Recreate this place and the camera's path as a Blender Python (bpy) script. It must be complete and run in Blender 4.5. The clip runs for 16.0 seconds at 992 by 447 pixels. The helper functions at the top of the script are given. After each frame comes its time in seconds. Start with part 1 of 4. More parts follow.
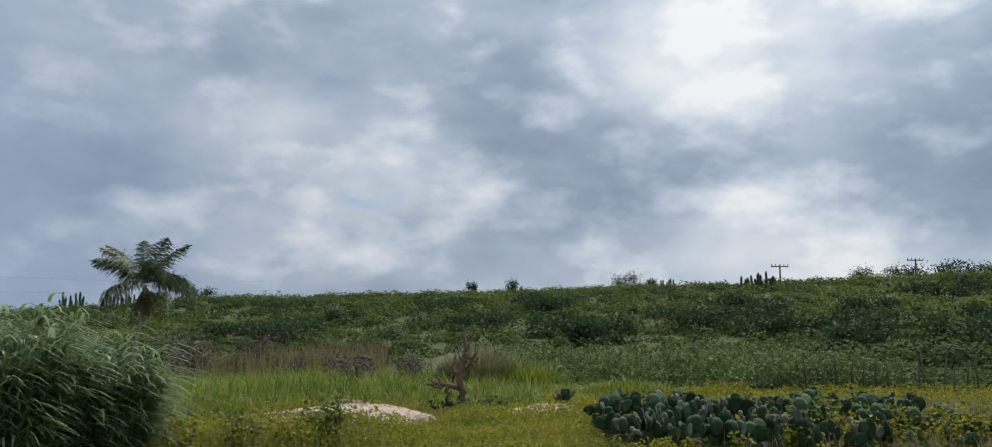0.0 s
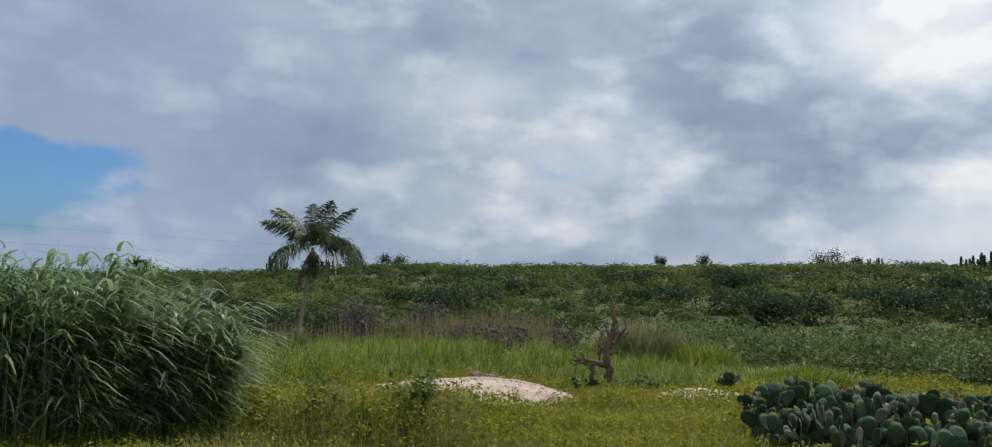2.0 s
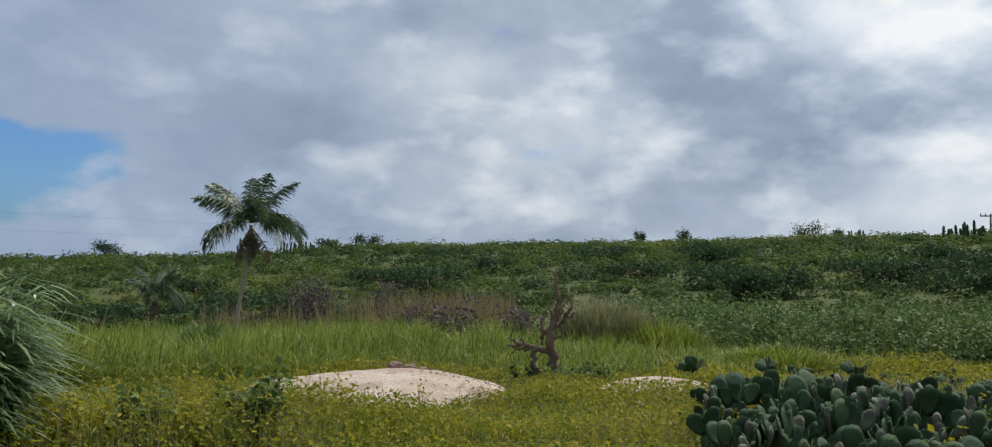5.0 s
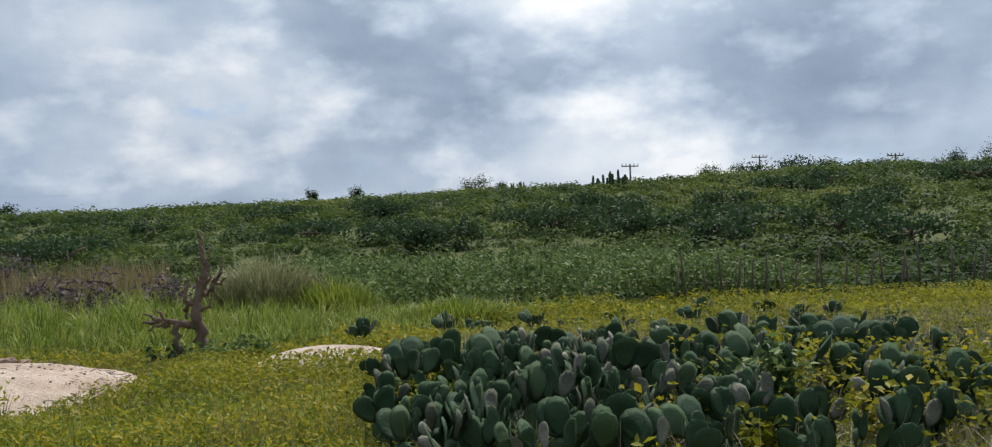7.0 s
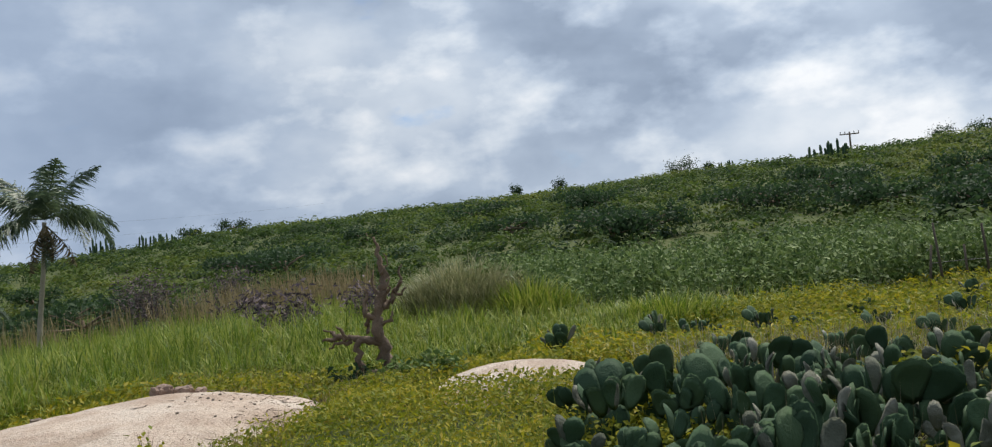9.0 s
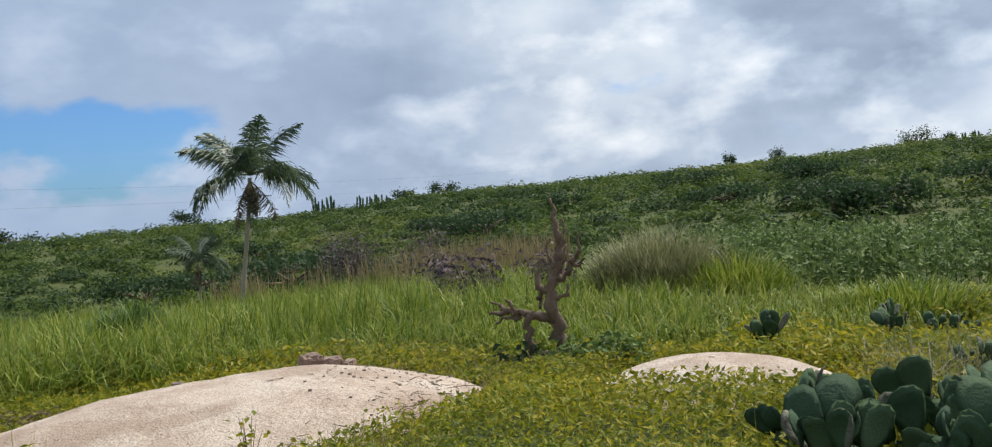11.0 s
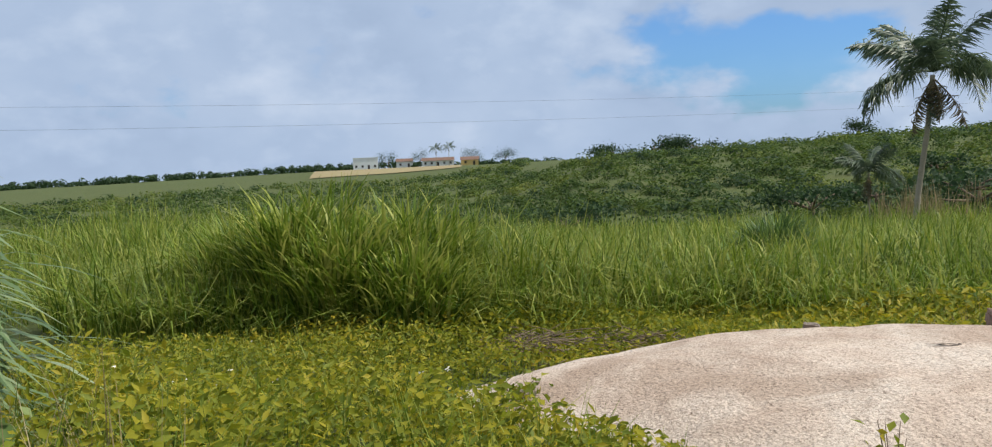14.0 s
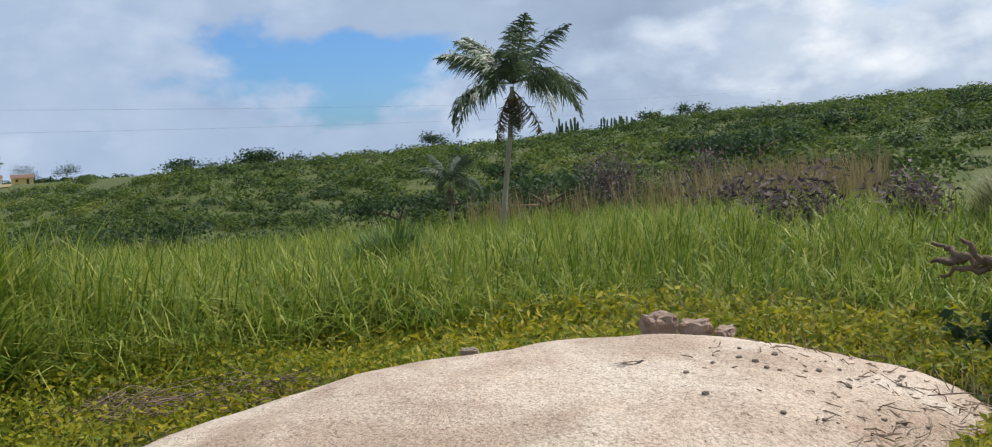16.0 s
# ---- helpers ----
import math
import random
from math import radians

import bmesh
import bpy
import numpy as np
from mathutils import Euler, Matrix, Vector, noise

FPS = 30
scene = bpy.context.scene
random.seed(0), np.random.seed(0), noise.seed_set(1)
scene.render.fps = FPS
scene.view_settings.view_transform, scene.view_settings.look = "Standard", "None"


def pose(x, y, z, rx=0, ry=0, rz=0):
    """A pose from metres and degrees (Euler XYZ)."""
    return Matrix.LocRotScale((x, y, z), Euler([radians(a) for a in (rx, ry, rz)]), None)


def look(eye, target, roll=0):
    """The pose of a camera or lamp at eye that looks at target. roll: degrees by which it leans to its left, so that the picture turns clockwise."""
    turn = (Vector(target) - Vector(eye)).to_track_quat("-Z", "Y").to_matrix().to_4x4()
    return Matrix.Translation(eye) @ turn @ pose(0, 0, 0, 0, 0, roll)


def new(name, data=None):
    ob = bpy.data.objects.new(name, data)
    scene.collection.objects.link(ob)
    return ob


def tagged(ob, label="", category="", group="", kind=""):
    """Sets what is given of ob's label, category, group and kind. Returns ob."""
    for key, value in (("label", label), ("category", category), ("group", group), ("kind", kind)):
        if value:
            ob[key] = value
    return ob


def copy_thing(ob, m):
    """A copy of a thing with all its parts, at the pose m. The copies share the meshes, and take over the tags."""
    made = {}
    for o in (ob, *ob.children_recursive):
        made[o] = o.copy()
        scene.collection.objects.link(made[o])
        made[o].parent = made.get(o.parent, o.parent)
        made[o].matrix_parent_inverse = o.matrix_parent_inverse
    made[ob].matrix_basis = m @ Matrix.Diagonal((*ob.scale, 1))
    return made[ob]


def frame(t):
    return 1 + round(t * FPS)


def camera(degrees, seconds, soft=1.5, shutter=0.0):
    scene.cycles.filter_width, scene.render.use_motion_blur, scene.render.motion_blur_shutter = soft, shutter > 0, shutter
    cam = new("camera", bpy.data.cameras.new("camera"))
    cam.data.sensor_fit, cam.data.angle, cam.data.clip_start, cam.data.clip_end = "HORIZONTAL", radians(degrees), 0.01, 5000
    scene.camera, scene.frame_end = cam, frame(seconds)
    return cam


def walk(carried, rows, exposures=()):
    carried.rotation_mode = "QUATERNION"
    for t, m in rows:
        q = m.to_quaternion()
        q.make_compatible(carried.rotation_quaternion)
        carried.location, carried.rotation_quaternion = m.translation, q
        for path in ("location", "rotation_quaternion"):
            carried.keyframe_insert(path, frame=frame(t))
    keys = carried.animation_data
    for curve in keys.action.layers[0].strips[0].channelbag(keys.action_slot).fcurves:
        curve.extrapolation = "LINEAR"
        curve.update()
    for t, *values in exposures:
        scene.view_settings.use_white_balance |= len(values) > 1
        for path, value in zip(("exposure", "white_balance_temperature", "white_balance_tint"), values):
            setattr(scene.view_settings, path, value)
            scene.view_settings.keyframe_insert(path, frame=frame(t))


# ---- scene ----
cam = camera(57.3, 16.0, soft=1.15)
# seconds, place of the eye, turn about x, y and z in degrees
PATH = [
    (0.0, -0.189, -0.152, 1.609, 96.13, -0.16, 0.01),
    (0.5, 0.021, 0.407, 1.611, 94.00, -0.58, 1.90),
    (1.0, 0.229, 0.996, 1.600, 96.41, -1.99, 2.67),
    (1.5, 0.478, 1.584, 1.566, 96.15, -3.00, 11.20),
    (2.0, 0.684, 2.103, 1.533, 94.23, -2.02, 12.11),
    (2.5, 0.871, 2.605, 1.523, 94.09, -1.74, 9.34),
    (3.0, 1.026, 3.133, 1.536, 93.21, -2.57, 13.70),
    (5.5, 1.194, 5.418, 1.482, 92.90, 0.42, 8.70),
    (6.0, 1.140, 5.897, 1.451, 92.78, 0.91, -2.25),
    (6.5, 1.210, 6.431, 1.402, 92.41, 1.46, -7.17),
    (7.0, 1.328, 7.030, 1.404, 90.26, 1.72, -9.14),
    (7.5, 1.408, 7.529, 1.413, 90.26, 1.82, -12.93),
    (8.0, 1.541, 8.029, 1.388, 90.72, 2.69, -9.12),
    (8.5, 1.577, 8.468, 1.422, 90.96, 2.78, 1.41),
    (9.0, 1.609, 8.962, 1.434, 90.40, 5.48, 3.91),
    (9.5, 1.678, 9.477, 1.364, 91.02, 5.02, 10.66),
    (12.0, 1.440, 11.616, 1.325, 86.13, 2.76, 24.31),
    (12.5, 1.228, 12.038, 1.276, 86.21, 3.37, 35.24),
    (13.0, 1.015, 12.388, 1.246, 88.98, 2.34, 39.70),
    (13.5, 0.755, 12.701, 1.246, 87.89, 1.24, 46.15),
    (14.0, 0.351, 12.921, 1.224, 85.99, 2.45, 57.79),
    (14.5, -0.070, 12.965, 1.162, 88.21, 2.68, 53.92),
    (15.0, -0.397, 13.139, 1.148, 86.10, 3.49, 47.85),
    (15.5, -0.731, 13.469, 1.097, 85.11, 4.48, 42.12),
    (16.0, -0.939, 13.702, 1.156, 85.56, 3.22, 31.87),
]
walk(cam, [(t, pose(x, y, z, rx, ry, rz)) for t, x, y, z, rx, ry, rz in PATH],
     exposures=[(0.0, -0.27), (3.0, -0.22), (5.5, -0.2), (7.0, -0.04), (9.5, -0.02), (12.0, 0.2), (16.0, 0.18)])

# ---- light: broken cloud over a tropical hillside, sun high beyond the hill ----
SUN_EL, SUN_AZ = 57.0, 34.0      # degrees above the horizon; degrees to the right of straight ahead


def node(tree, kind, **values):
    n = tree.nodes.new(kind)
    for key, value in values.items():
        n.inputs[int(key[1:]) if key[1:].isdigit() else key].default_value = value
    return n


def maths(tree, op, a, b=None, c=None):
    n = tree.nodes.new("ShaderNodeMath")
    n.operation = op
    for i, v in enumerate((a, b, c)):
        if v is None:
            continue
        if isinstance(v, (int, float)):
            n.inputs[i].default_value = v
        else:
            tree.links.new(v, n.inputs[i])
    return n.outputs[0]


def ramp(tree, fac, stops, interpolation="LINEAR"):
    n = tree.nodes.new("ShaderNodeValToRGB")
    n.color_ramp.interpolation = interpolation
    els = n.color_ramp.elements
    while len(els) < len(stops):
        els.new(0.5)
    for e, (p, col) in zip(els, stops):
        e.position = p
        e.color = (*col, 1) if len(col) == 3 else col
    tree.links.new(fac, n.inputs[0])
    return n.outputs[0]


def mix(tree, fac, a, b, blend="MIX"):
    n = tree.nodes.new("ShaderNodeMix")
    n.data_type, n.blend_type = "RGBA", blend
    for i, v in ((0, fac), (6, a), (7, b)):
        if isinstance(v, (int, float)):
            n.inputs[i].default_value = v
        elif isinstance(v, tuple):
            n.inputs[i].default_value = (*v, 1)
        else:
            tree.links.new(v, n.inputs[i])
    return n.outputs[2]


def make_world():
    w = bpy.data.worlds.new("sky")
    scene.world = w
    w.use_nodes = True
    t = w.node_tree
    t.nodes.clear()
    link = t.links.new
    coord = t.nodes.new("ShaderNodeTexCoord").outputs["Generated"]
    sep = t.nodes.new("ShaderNodeSeparateXYZ")
    link(coord, sep.inputs[0])
    up = maths(t, "MAXIMUM", sep.outputs[2], 0.0)
    sky = t.nodes.new("ShaderNodeTexSky")
    sky.sky_type, sky.sun_disc = "NISHITA", False
    sky.sun_elevation, sky.sun_rotation = radians(SUN_EL), radians(SUN_AZ)
    blue = mix(t, 1.0, sky.outputs[0], (0.042, 0.076, 0.122), "MULTIPLY")
    # the cloud layer: soft round billows, a little wider than high
    squash = node(t, "ShaderNodeVectorMath", i1=(1.0, 1.0, 1.75))
    squash.operation = "MULTIPLY"
    link(coord, squash.inputs[0])

    def vector(op, p, q):
        n = t.nodes.new("ShaderNodeVectorMath")
        n.operation = op
        for socket, v in zip(n.inputs, (p, q)):
            if isinstance(v, tuple):
                socket.default_value = v
            else:
                link(v, socket)
        return n.outputs[0]

    def cloud_noise(scale, detail, rough, distortion, offset, out=0):
        n = node(t, "ShaderNodeTexNoise", Scale=scale, Detail=detail, Roughness=rough, Distortion=distortion)
        link(vector("ADD", squash.outputs[0], offset), n.inputs[0])
        return n.outputs[out]
    big = cloud_noise(4.2, 3.0, 0.5, 0.0, (3.1, 0.4, 0.0))
    mid = cloud_noise(8.5, 6.0, 0.52, 0.0, (7.3, 2.2, 1.0))
    fine = cloud_noise(22.0, 4.0, 0.5, 0.0, (1.3, 9.2, 4.0))
    drift = vector("SUBTRACT", cloud_noise(7.0, 4.0, 0.55, 0.0, (5.0, 1.0, 2.0), 1), (0.5, 0.5, 0.5))
    bent = vector("ADD", squash.outputs[0], vector("MULTIPLY", drift, (0.22, 0.22, 0.22)))

    def lobes(rows):
        """Soft cloud masses: azimuth and height in degrees, half-width, weight."""
        total = 0.0
        for az, el, wide, weight in rows:
            a, e = radians(az), radians(el)
            n = t.nodes.new("ShaderNodeVectorMath")
            n.operation = "DISTANCE"
            link(bent, n.inputs[0])
            n.inputs[1].default_value = (math.cos(e) * math.sin(a), math.cos(e) * math.cos(a), 1.75 * math.sin(e))
            near = maths(t, "MAXIMUM", maths(t, "SUBTRACT", 1.0, maths(t, "DIVIDE", n.outputs["Value"], wide)), 0.0)
            near = maths(t, "SMOOTH_MIN", near, 0.7, 0.3)
            total = maths(t, "ADD", total, maths(t, "MULTIPLY", near, weight))
        return total
    # grey bellies and lit heads of the cloud masses
    bellies = lobes([(2, 14, 0.15, 0.24), (7, 9, 0.15, 0.2), (-25, 8, 0.24, 0.2), (26, 10, 0.24, 0.26), (32, 6, 0.13, 0.14), (-32, 10, 0.22, 0.12), (38, 16, 0.3, 0.2), (-61, 10, 0.26, 0.06), (-2, 4, 0.12, 0.08)])
    heads = lobes([(9, 16, 0.17, 0.3), (21, 4.5, 0.15, 0.3), (-17, 6, 0.11, 0.2), (-18, 12, 0.15, 0.25), (12, 4, 0.11, 0.2), (30, 3, 0.11, 0.24), (-10, 10, 0.15, 0.18), (18, 20, 0.3, 0.25), (-53, 4.0, 0.09, 0.2), (-40, 3.2, 0.07, 0.22), (-62, 3.0, 0.12, 0.16), (-78, 10, 0.25, 0.1)])
    gaps = lobes([(-44.0, 5.9, 0.12, 0.75), (-38, 5.0, 0.12, 0.75), (-52, 6.4, 0.10, 0.4), (-68, 6.0, 0.14, 0.3), (-80, 4.0, 0.12, 0.35), (-9, 7.5, 0.06, 0.25)])
    cover = maths(t, "ADD", maths(t, "SUBTRACT", 0.62, gaps), maths(t, "MULTIPLY", maths(t, "SUBTRACT", mid, 0.5), 1.3))
    cover = ramp(t, cover, [(0.10, (0.12, 0.12, 0.12)), (0.42, (1, 1, 1))], "EASE")
    puff = maths(t, "ABSOLUTE", maths(t, "SUBTRACT", mid, 0.5))
    shade = maths(t, "ADD", maths(t, "SUBTRACT", maths(t, "ADD", 0.47, heads), bellies), maths(t, "MULTIPLY", maths(t, "SUBTRACT", big, 0.5), 0.7))
    shade = maths(t, "ADD", shade, maths(t, "MULTIPLY", puff, 0.9))
    shade = maths(t, "ADD", shade, maths(t, "MULTIPLY", maths(t, "SUBTRACT", mid, 0.5), 0.95))
    shade = maths(t, "ADD", shade, maths(t, "MULTIPLY", maths(t, "SUBTRACT", fine, 0.5), 0.26))
    tone = ramp(t, shade, [(0.08, (0.215, 0.275, 0.375)), (0.30, (0.315, 0.39, 0.51)), (0.50, (0.445, 0.53, 0.655)), (0.70, (0.63, 0.70, 0.79)), (0.95, (0.86, 0.89, 0.93))])
    # brighter towards the sun's side, overhead
    ce = math.cos(radians(SUN_EL))
    sunny = node(t, "ShaderNodeVectorMath", i1=(ce * math.sin(radians(SUN_AZ)), ce * math.cos(radians(SUN_AZ)), math.sin(radians(SUN_EL))))
    sunny.operation = "DOT_PRODUCT"
    link(coord, sunny.inputs[0])
    glow = ramp(t, sunny.outputs["Value"], [(0.0, (0.85, 0.86, 0.88)), (0.5, (1.0, 1.0, 1.0)), (0.8, (1.3, 1.29, 1.27)), (1.0, (2.2, 2.15, 2.1))])
    tone = mix(t, 1.0, tone, glow, "MULTIPLY")
    # a thin blue-grey veil over the open side
    aside = node(t, "ShaderNodeVectorMath", i1=(-0.9, 0.43, 0.05))
    aside.operation = "DOT_PRODUCT"
    link(coord, aside.inputs[0])
    veil = ramp(t, aside.outputs["Value"], [(0.62, (0, 0, 0)), (0.92, (0.6, 0.6, 0.6))])
    tone = mix(t, veil, tone, (0.37, 0.48, 0.67))
    colour = mix(t, cover, blue, tone)
    bg = node(t, "ShaderNodeBackground", Strength=1.0)
    link(colour, bg.inputs[0])
    out = t.nodes.new("ShaderNodeOutputWorld")
    link(bg.outputs[0], out.inputs[0])


make_world()
sun = new("sun", bpy.data.lights.new("sun", "SUN"))
sun.data.energy, sun.data.angle, sun.data.color = 4.2, radians(1.5), (1.0, 0.94, 0.84)
sun.matrix_world = look((0, 0, 60), Vector((0, 0, 60)) - 10 * Vector((math.cos(radians(SUN_EL)) * math.sin(radians(SUN_AZ)), math.cos(radians(SUN_EL)) * math.cos(radians(SUN_AZ)), math.sin(radians(SUN_EL)))))


# ---- materials ----
def surface(name, stops, rough=0.7, island=0.5, scale=0.35, fine=20.0, through_light=0.0, bump=0.0, bump_scale=40.0, obj_random=0.0, spec=0.3):
    """Colour ramp driven by chance per piece, broad patches and fine grain."""
    m = bpy.data.materials.new(name)
    m.use_nodes = True
    t = m.node_tree
    bsdf = t.nodes["Principled BSDF"]
    bsdf.inputs["Roughness"].default_value = rough
    bsdf.inputs["Specular IOR Level"].default_value = spec
    geo = t.nodes.new("ShaderNodeNewGeometry")
    pos = geo.outputs["Position"]
    broad = node(t, "ShaderNodeTexNoise", Scale=scale, Detail=4.0, Roughness=0.6)
    grain = node(t, "ShaderNodeTexNoise", Scale=fine, Detail=5.0, Roughness=0.65)
    for n in (broad, grain):
        t.links.new(pos, n.inputs[0])
    piece = geo.outputs["Random Per Island"]
    if obj_random:
        piece = t.nodes.new("ShaderNodeObjectInfo").outputs["Random"]
    rest = 1.0 - island
    v = maths(t, "MULTIPLY", piece, island)
    v = maths(t, "ADD", v, maths(t, "MULTIPLY", broad.outputs[0], rest * 0.65))
    v = maths(t, "ADD", v, maths(t, "MULTIPLY", grain.outputs[0], rest * 0.35))
    col = ramp(t, v, stops)
    t.links.new(col, bsdf.inputs["Base Color"])
    if bump:
        b = node(t, "ShaderNodeBump", Strength=bump, Distance=0.02)
        h = node(t, "ShaderNodeTexNoise", Scale=bump_scale, Detail=6.0, Roughness=0.6)
        t.links.new(pos, h.inputs[0])
        t.links.new(h.outputs[0], b.inputs["Height"])
        t.links.new(b.outputs[0], bsdf.inputs["Normal"])
    if through_light:
        tr = t.nodes.new("ShaderNodeBsdfTranslucent")
        t.links.new(col, tr.inputs[0])
        mx = node(t, "ShaderNodeMixShader", Fac=through_light)
        t.links.new(bsdf.outputs[0], mx.inputs[1])
        t.links.new(tr.outputs[0], mx.inputs[2])
        t.links.new(mx.outputs[0], t.nodes["Material Output"].inputs[0])
    return m


M_SOIL = surface("soil_and_litter", [(0.25, (0.03, 0.045, 0.010)), (0.5, (0.058, 0.075, 0.016)), (0.7, (0.085, 0.088, 0.024)), (0.85, (0.13, 0.105, 0.05))], 0.95, 0.0, 0.5, 14.0, bump=0.8, bump_scale=18)
M_HERB = surface("low_herb_leaf", [(0.18, (0.07, 0.115, 0.010)), (0.40, (0.17, 0.205, 0.015)), (0.54, (0.28, 0.275, 0.018)), (0.70, (0.42, 0.33, 0.024))], 0.6, 0.35, 0.5, 9.0, 0.45)
M_STRAW = surface("dry_straw", [(0.2, (0.20, 0.16, 0.07)), (0.5, (0.31, 0.25, 0.12)), (0.8, (0.42, 0.35, 0.2))], 0.8, 0.6, 0.5, 9.0, 0.25)
M_STALK = surface("grey_dry_stalk", [(0.2, (0.11, 0.105, 0.06)), (0.5, (0.20, 0.185, 0.11)), (0.8, (0.38, 0.35, 0.25))], 0.8, 0.7, 0.6, 9.0, 0.2, spec=0.15)
M_GRASS = surface("tall_grass_blade", [(0.18, (0.05, 0.092, 0.010)), (0.38, (0.12, 0.19, 0.018)), (0.56, (0.21, 0.265, 0.032)), (0.78, (0.36, 0.365, 0.085))], 0.5, 0.58, 0.3, 7.0, 0.35, spec=0.25)
M_TUFT = surface("dark_tussock_blade", [(0.2, (0.035, 0.075, 0.018)), (0.5, (0.075, 0.135, 0.03)), (0.8, (0.15, 0.22, 0.06))], 0.5, 0.6, 0.5, 7.0, 0.3, spec=0.25)
M_OLIVE = surface("olive_grass_blade", [(0.2, (0.11, 0.13, 0.05)), (0.5, (0.21, 0.22, 0.10)), (0.8, (0.36, 0.34, 0.19))], 0.6, 0.6, 0.4, 5.0, 0.3)
M_CLUMP = surface("fodder_grass_blade", [(0.1, (0.10, 0.17, 0.075)), (0.45, (0.19, 0.28, 0.12)), (0.7, (0.30, 0.39, 0.20)), (0.9, (0.46, 0.52, 0.36))], 0.36, 0.65, 0.5, 7.0, 0.5, spec=0.6)
M_HILL = surface("thorn_bush_leaf", [(0.36, (0.020, 0.042, 0.016)), (0.45, (0.042, 0.078, 0.018)), (0.54, (0.085, 0.125, 0.022)), (0.63, (0.16, 0.18, 0.036))], 0.8, 0.10, 0.045, 0.35, 0.42)
M_DARK = surface("dark_bush_leaf", [(0.2, (0.020, 0.044, 0.018)), (0.6, (0.036, 0.070, 0.026)), (0.85, (0.06, 0.10, 0.036))], 0.7, 0.4, 0.2, 4.0, 0.4)
M_CROP = surface("crop_leaf", [(0.2, (0.045, 0.085, 0.022)), (0.5, (0.105, 0.165, 0.042)), (0.8, (0.22, 0.28, 0.10))], 0.6, 0.55, 0.3, 5.0, 0.3, spec=0.16)
M_WEED = surface("broad_weed_leaf", [(0.2, (0.075, 0.105, 0.010)), (0.5, (0.19, 0.20, 0.014)), (0.8, (0.34, 0.30, 0.025))], 0.65, 0.5, 0.5, 6.0, 0.45, spec=0.12)
M_PURPLE = surface("purple_seed_grass", [(0.2, (0.04, 0.034, 0.042)), (0.5, (0.10, 0.08, 0.09)), (0.8, (0.24, 0.19, 0.19))], 0.8, 0.65, 0.4, 5.0, 0.2, spec=0.05)
M_REED = surface("straw_coloured_reed", [(0.2, (0.16, 0.14, 0.06)), (0.5, (0.26, 0.21, 0.10)), (0.8, (0.36, 0.27, 0.16))], 0.8, 0.6, 0.4, 5.0, 0.25)
M_PAD = surface("cactus_pad_skin", [(0.2, (0.026, 0.054, 0.029)), (0.5, (0.042, 0.08, 0.038)), (0.75, (0.06, 0.10, 0.046)), (0.95, (0.12, 0.14, 0.075))], 0.75, 0.5, 2.0, 45.0, bump=0.5, bump_scale=55, obj_random=1.0, spec=0.2)
M_PADOLD = surface("old_grey_pad_skin", [(0.2, (0.05, 0.06, 0.04)), (0.5, (0.13, 0.135, 0.10)), (0.8, (0.30, 0.29, 0.24))], 0.9, 0.4, 3.0, 30.0, bump=0.8, bump_scale=40, obj_random=1.0)
M_BARK = surface("dead_weathered_wood", [(0.2, (0.05, 0.035, 0.025)), (0.45, (0.12, 0.085, 0.06)), (0.65, (0.20, 0.145, 0.105)), (0.85, (0.30, 0.25, 0.2))], 0.9, 0.1, 2.5, 26.0, bump=1.0, bump_scale=30)
M_TRUNK = surface("palm_trunk_bark", [(0.2, (0.18, 0.15, 0.11)), (0.5, (0.31, 0.27, 0.20)), (0.8, (0.42, 0.38, 0.29))], 0.9, 0.1, 2.0, 14.0, bump=0.8, bump_scale=22)
M_FROND = surface("palm_frond_leaf", [(0.15, (0.045, 0.075, 0.046)), (0.5, (0.085, 0.125, 0.07)), (0.85, (0.15, 0.19, 0.10))], 0.45, 0.6, 0.7, 6.0, 0.3, spec=0.5)
M_FRONDDRY = surface("withered_frond_leaf", [(0.15, (0.05, 0.045, 0.03)), (0.5, (0.11, 0.09, 0.05)), (0.85, (0.24, 0.18, 0.08))], 0.8, 0.6, 0.7, 6.0, 0.2)
M_FENCE = surface("grey_fence_stick", [(0.2, (0.05, 0.04, 0.03)), (0.8, (0.16, 0.13, 0.10))], 0.9, 0.2, 2.0, 20.0, bump=0.6, obj_random=1.0)
M_WIRE = surface("dull_metal_wire", [(0.2, (0.06, 0.06, 0.065)), (0.8, (0.11, 0.11, 0.11))], 0.6, 0.2)
M_WALLY = surface("yellow_limewash", [(0.2, (0.50, 0.36, 0.12)), (0.8, (0.66, 0.49, 0.2))], 0.9, 0.1, 0.6, 5.0)
M_WALLW = surface("white_limewash", [(0.2, (0.62, 0.62, 0.6)), (0.8, (0.8, 0.8, 0.78))], 0.9, 0.1, 0.6, 5.0)
M_ROOF = surface("clay_roof_tile", [(0.2, (0.10, 0.06, 0.045)), (0.8, (0.19, 0.115, 0.085))], 0.9, 0.1, 1.0, 6.0)
M_OPENING = surface("dark_opening", [(0.2, (0.03, 0.025, 0.02)), (0.8, (0.06, 0.05, 0.04))], 0.8, 0.1)
M_FIELD = surface("ploughed_bare_field", [(0.2, (0.17, 0.135, 0.07)), (0.5, (0.24, 0.19, 0.095)), (0.8, (0.18, 0.20, 0.08))], 0.95, 0.0, 0.05, 1.0)
M_STONE = surface("reddish_stone_block", [(0.3, (0.13, 0.085, 0.065)), (0.5, (0.26, 0.18, 0.14)), (0.7, (0.38, 0.30, 0.24))], 0.9, 0.2, 3.0, 25.0, bump=1.0, bump_scale=30)
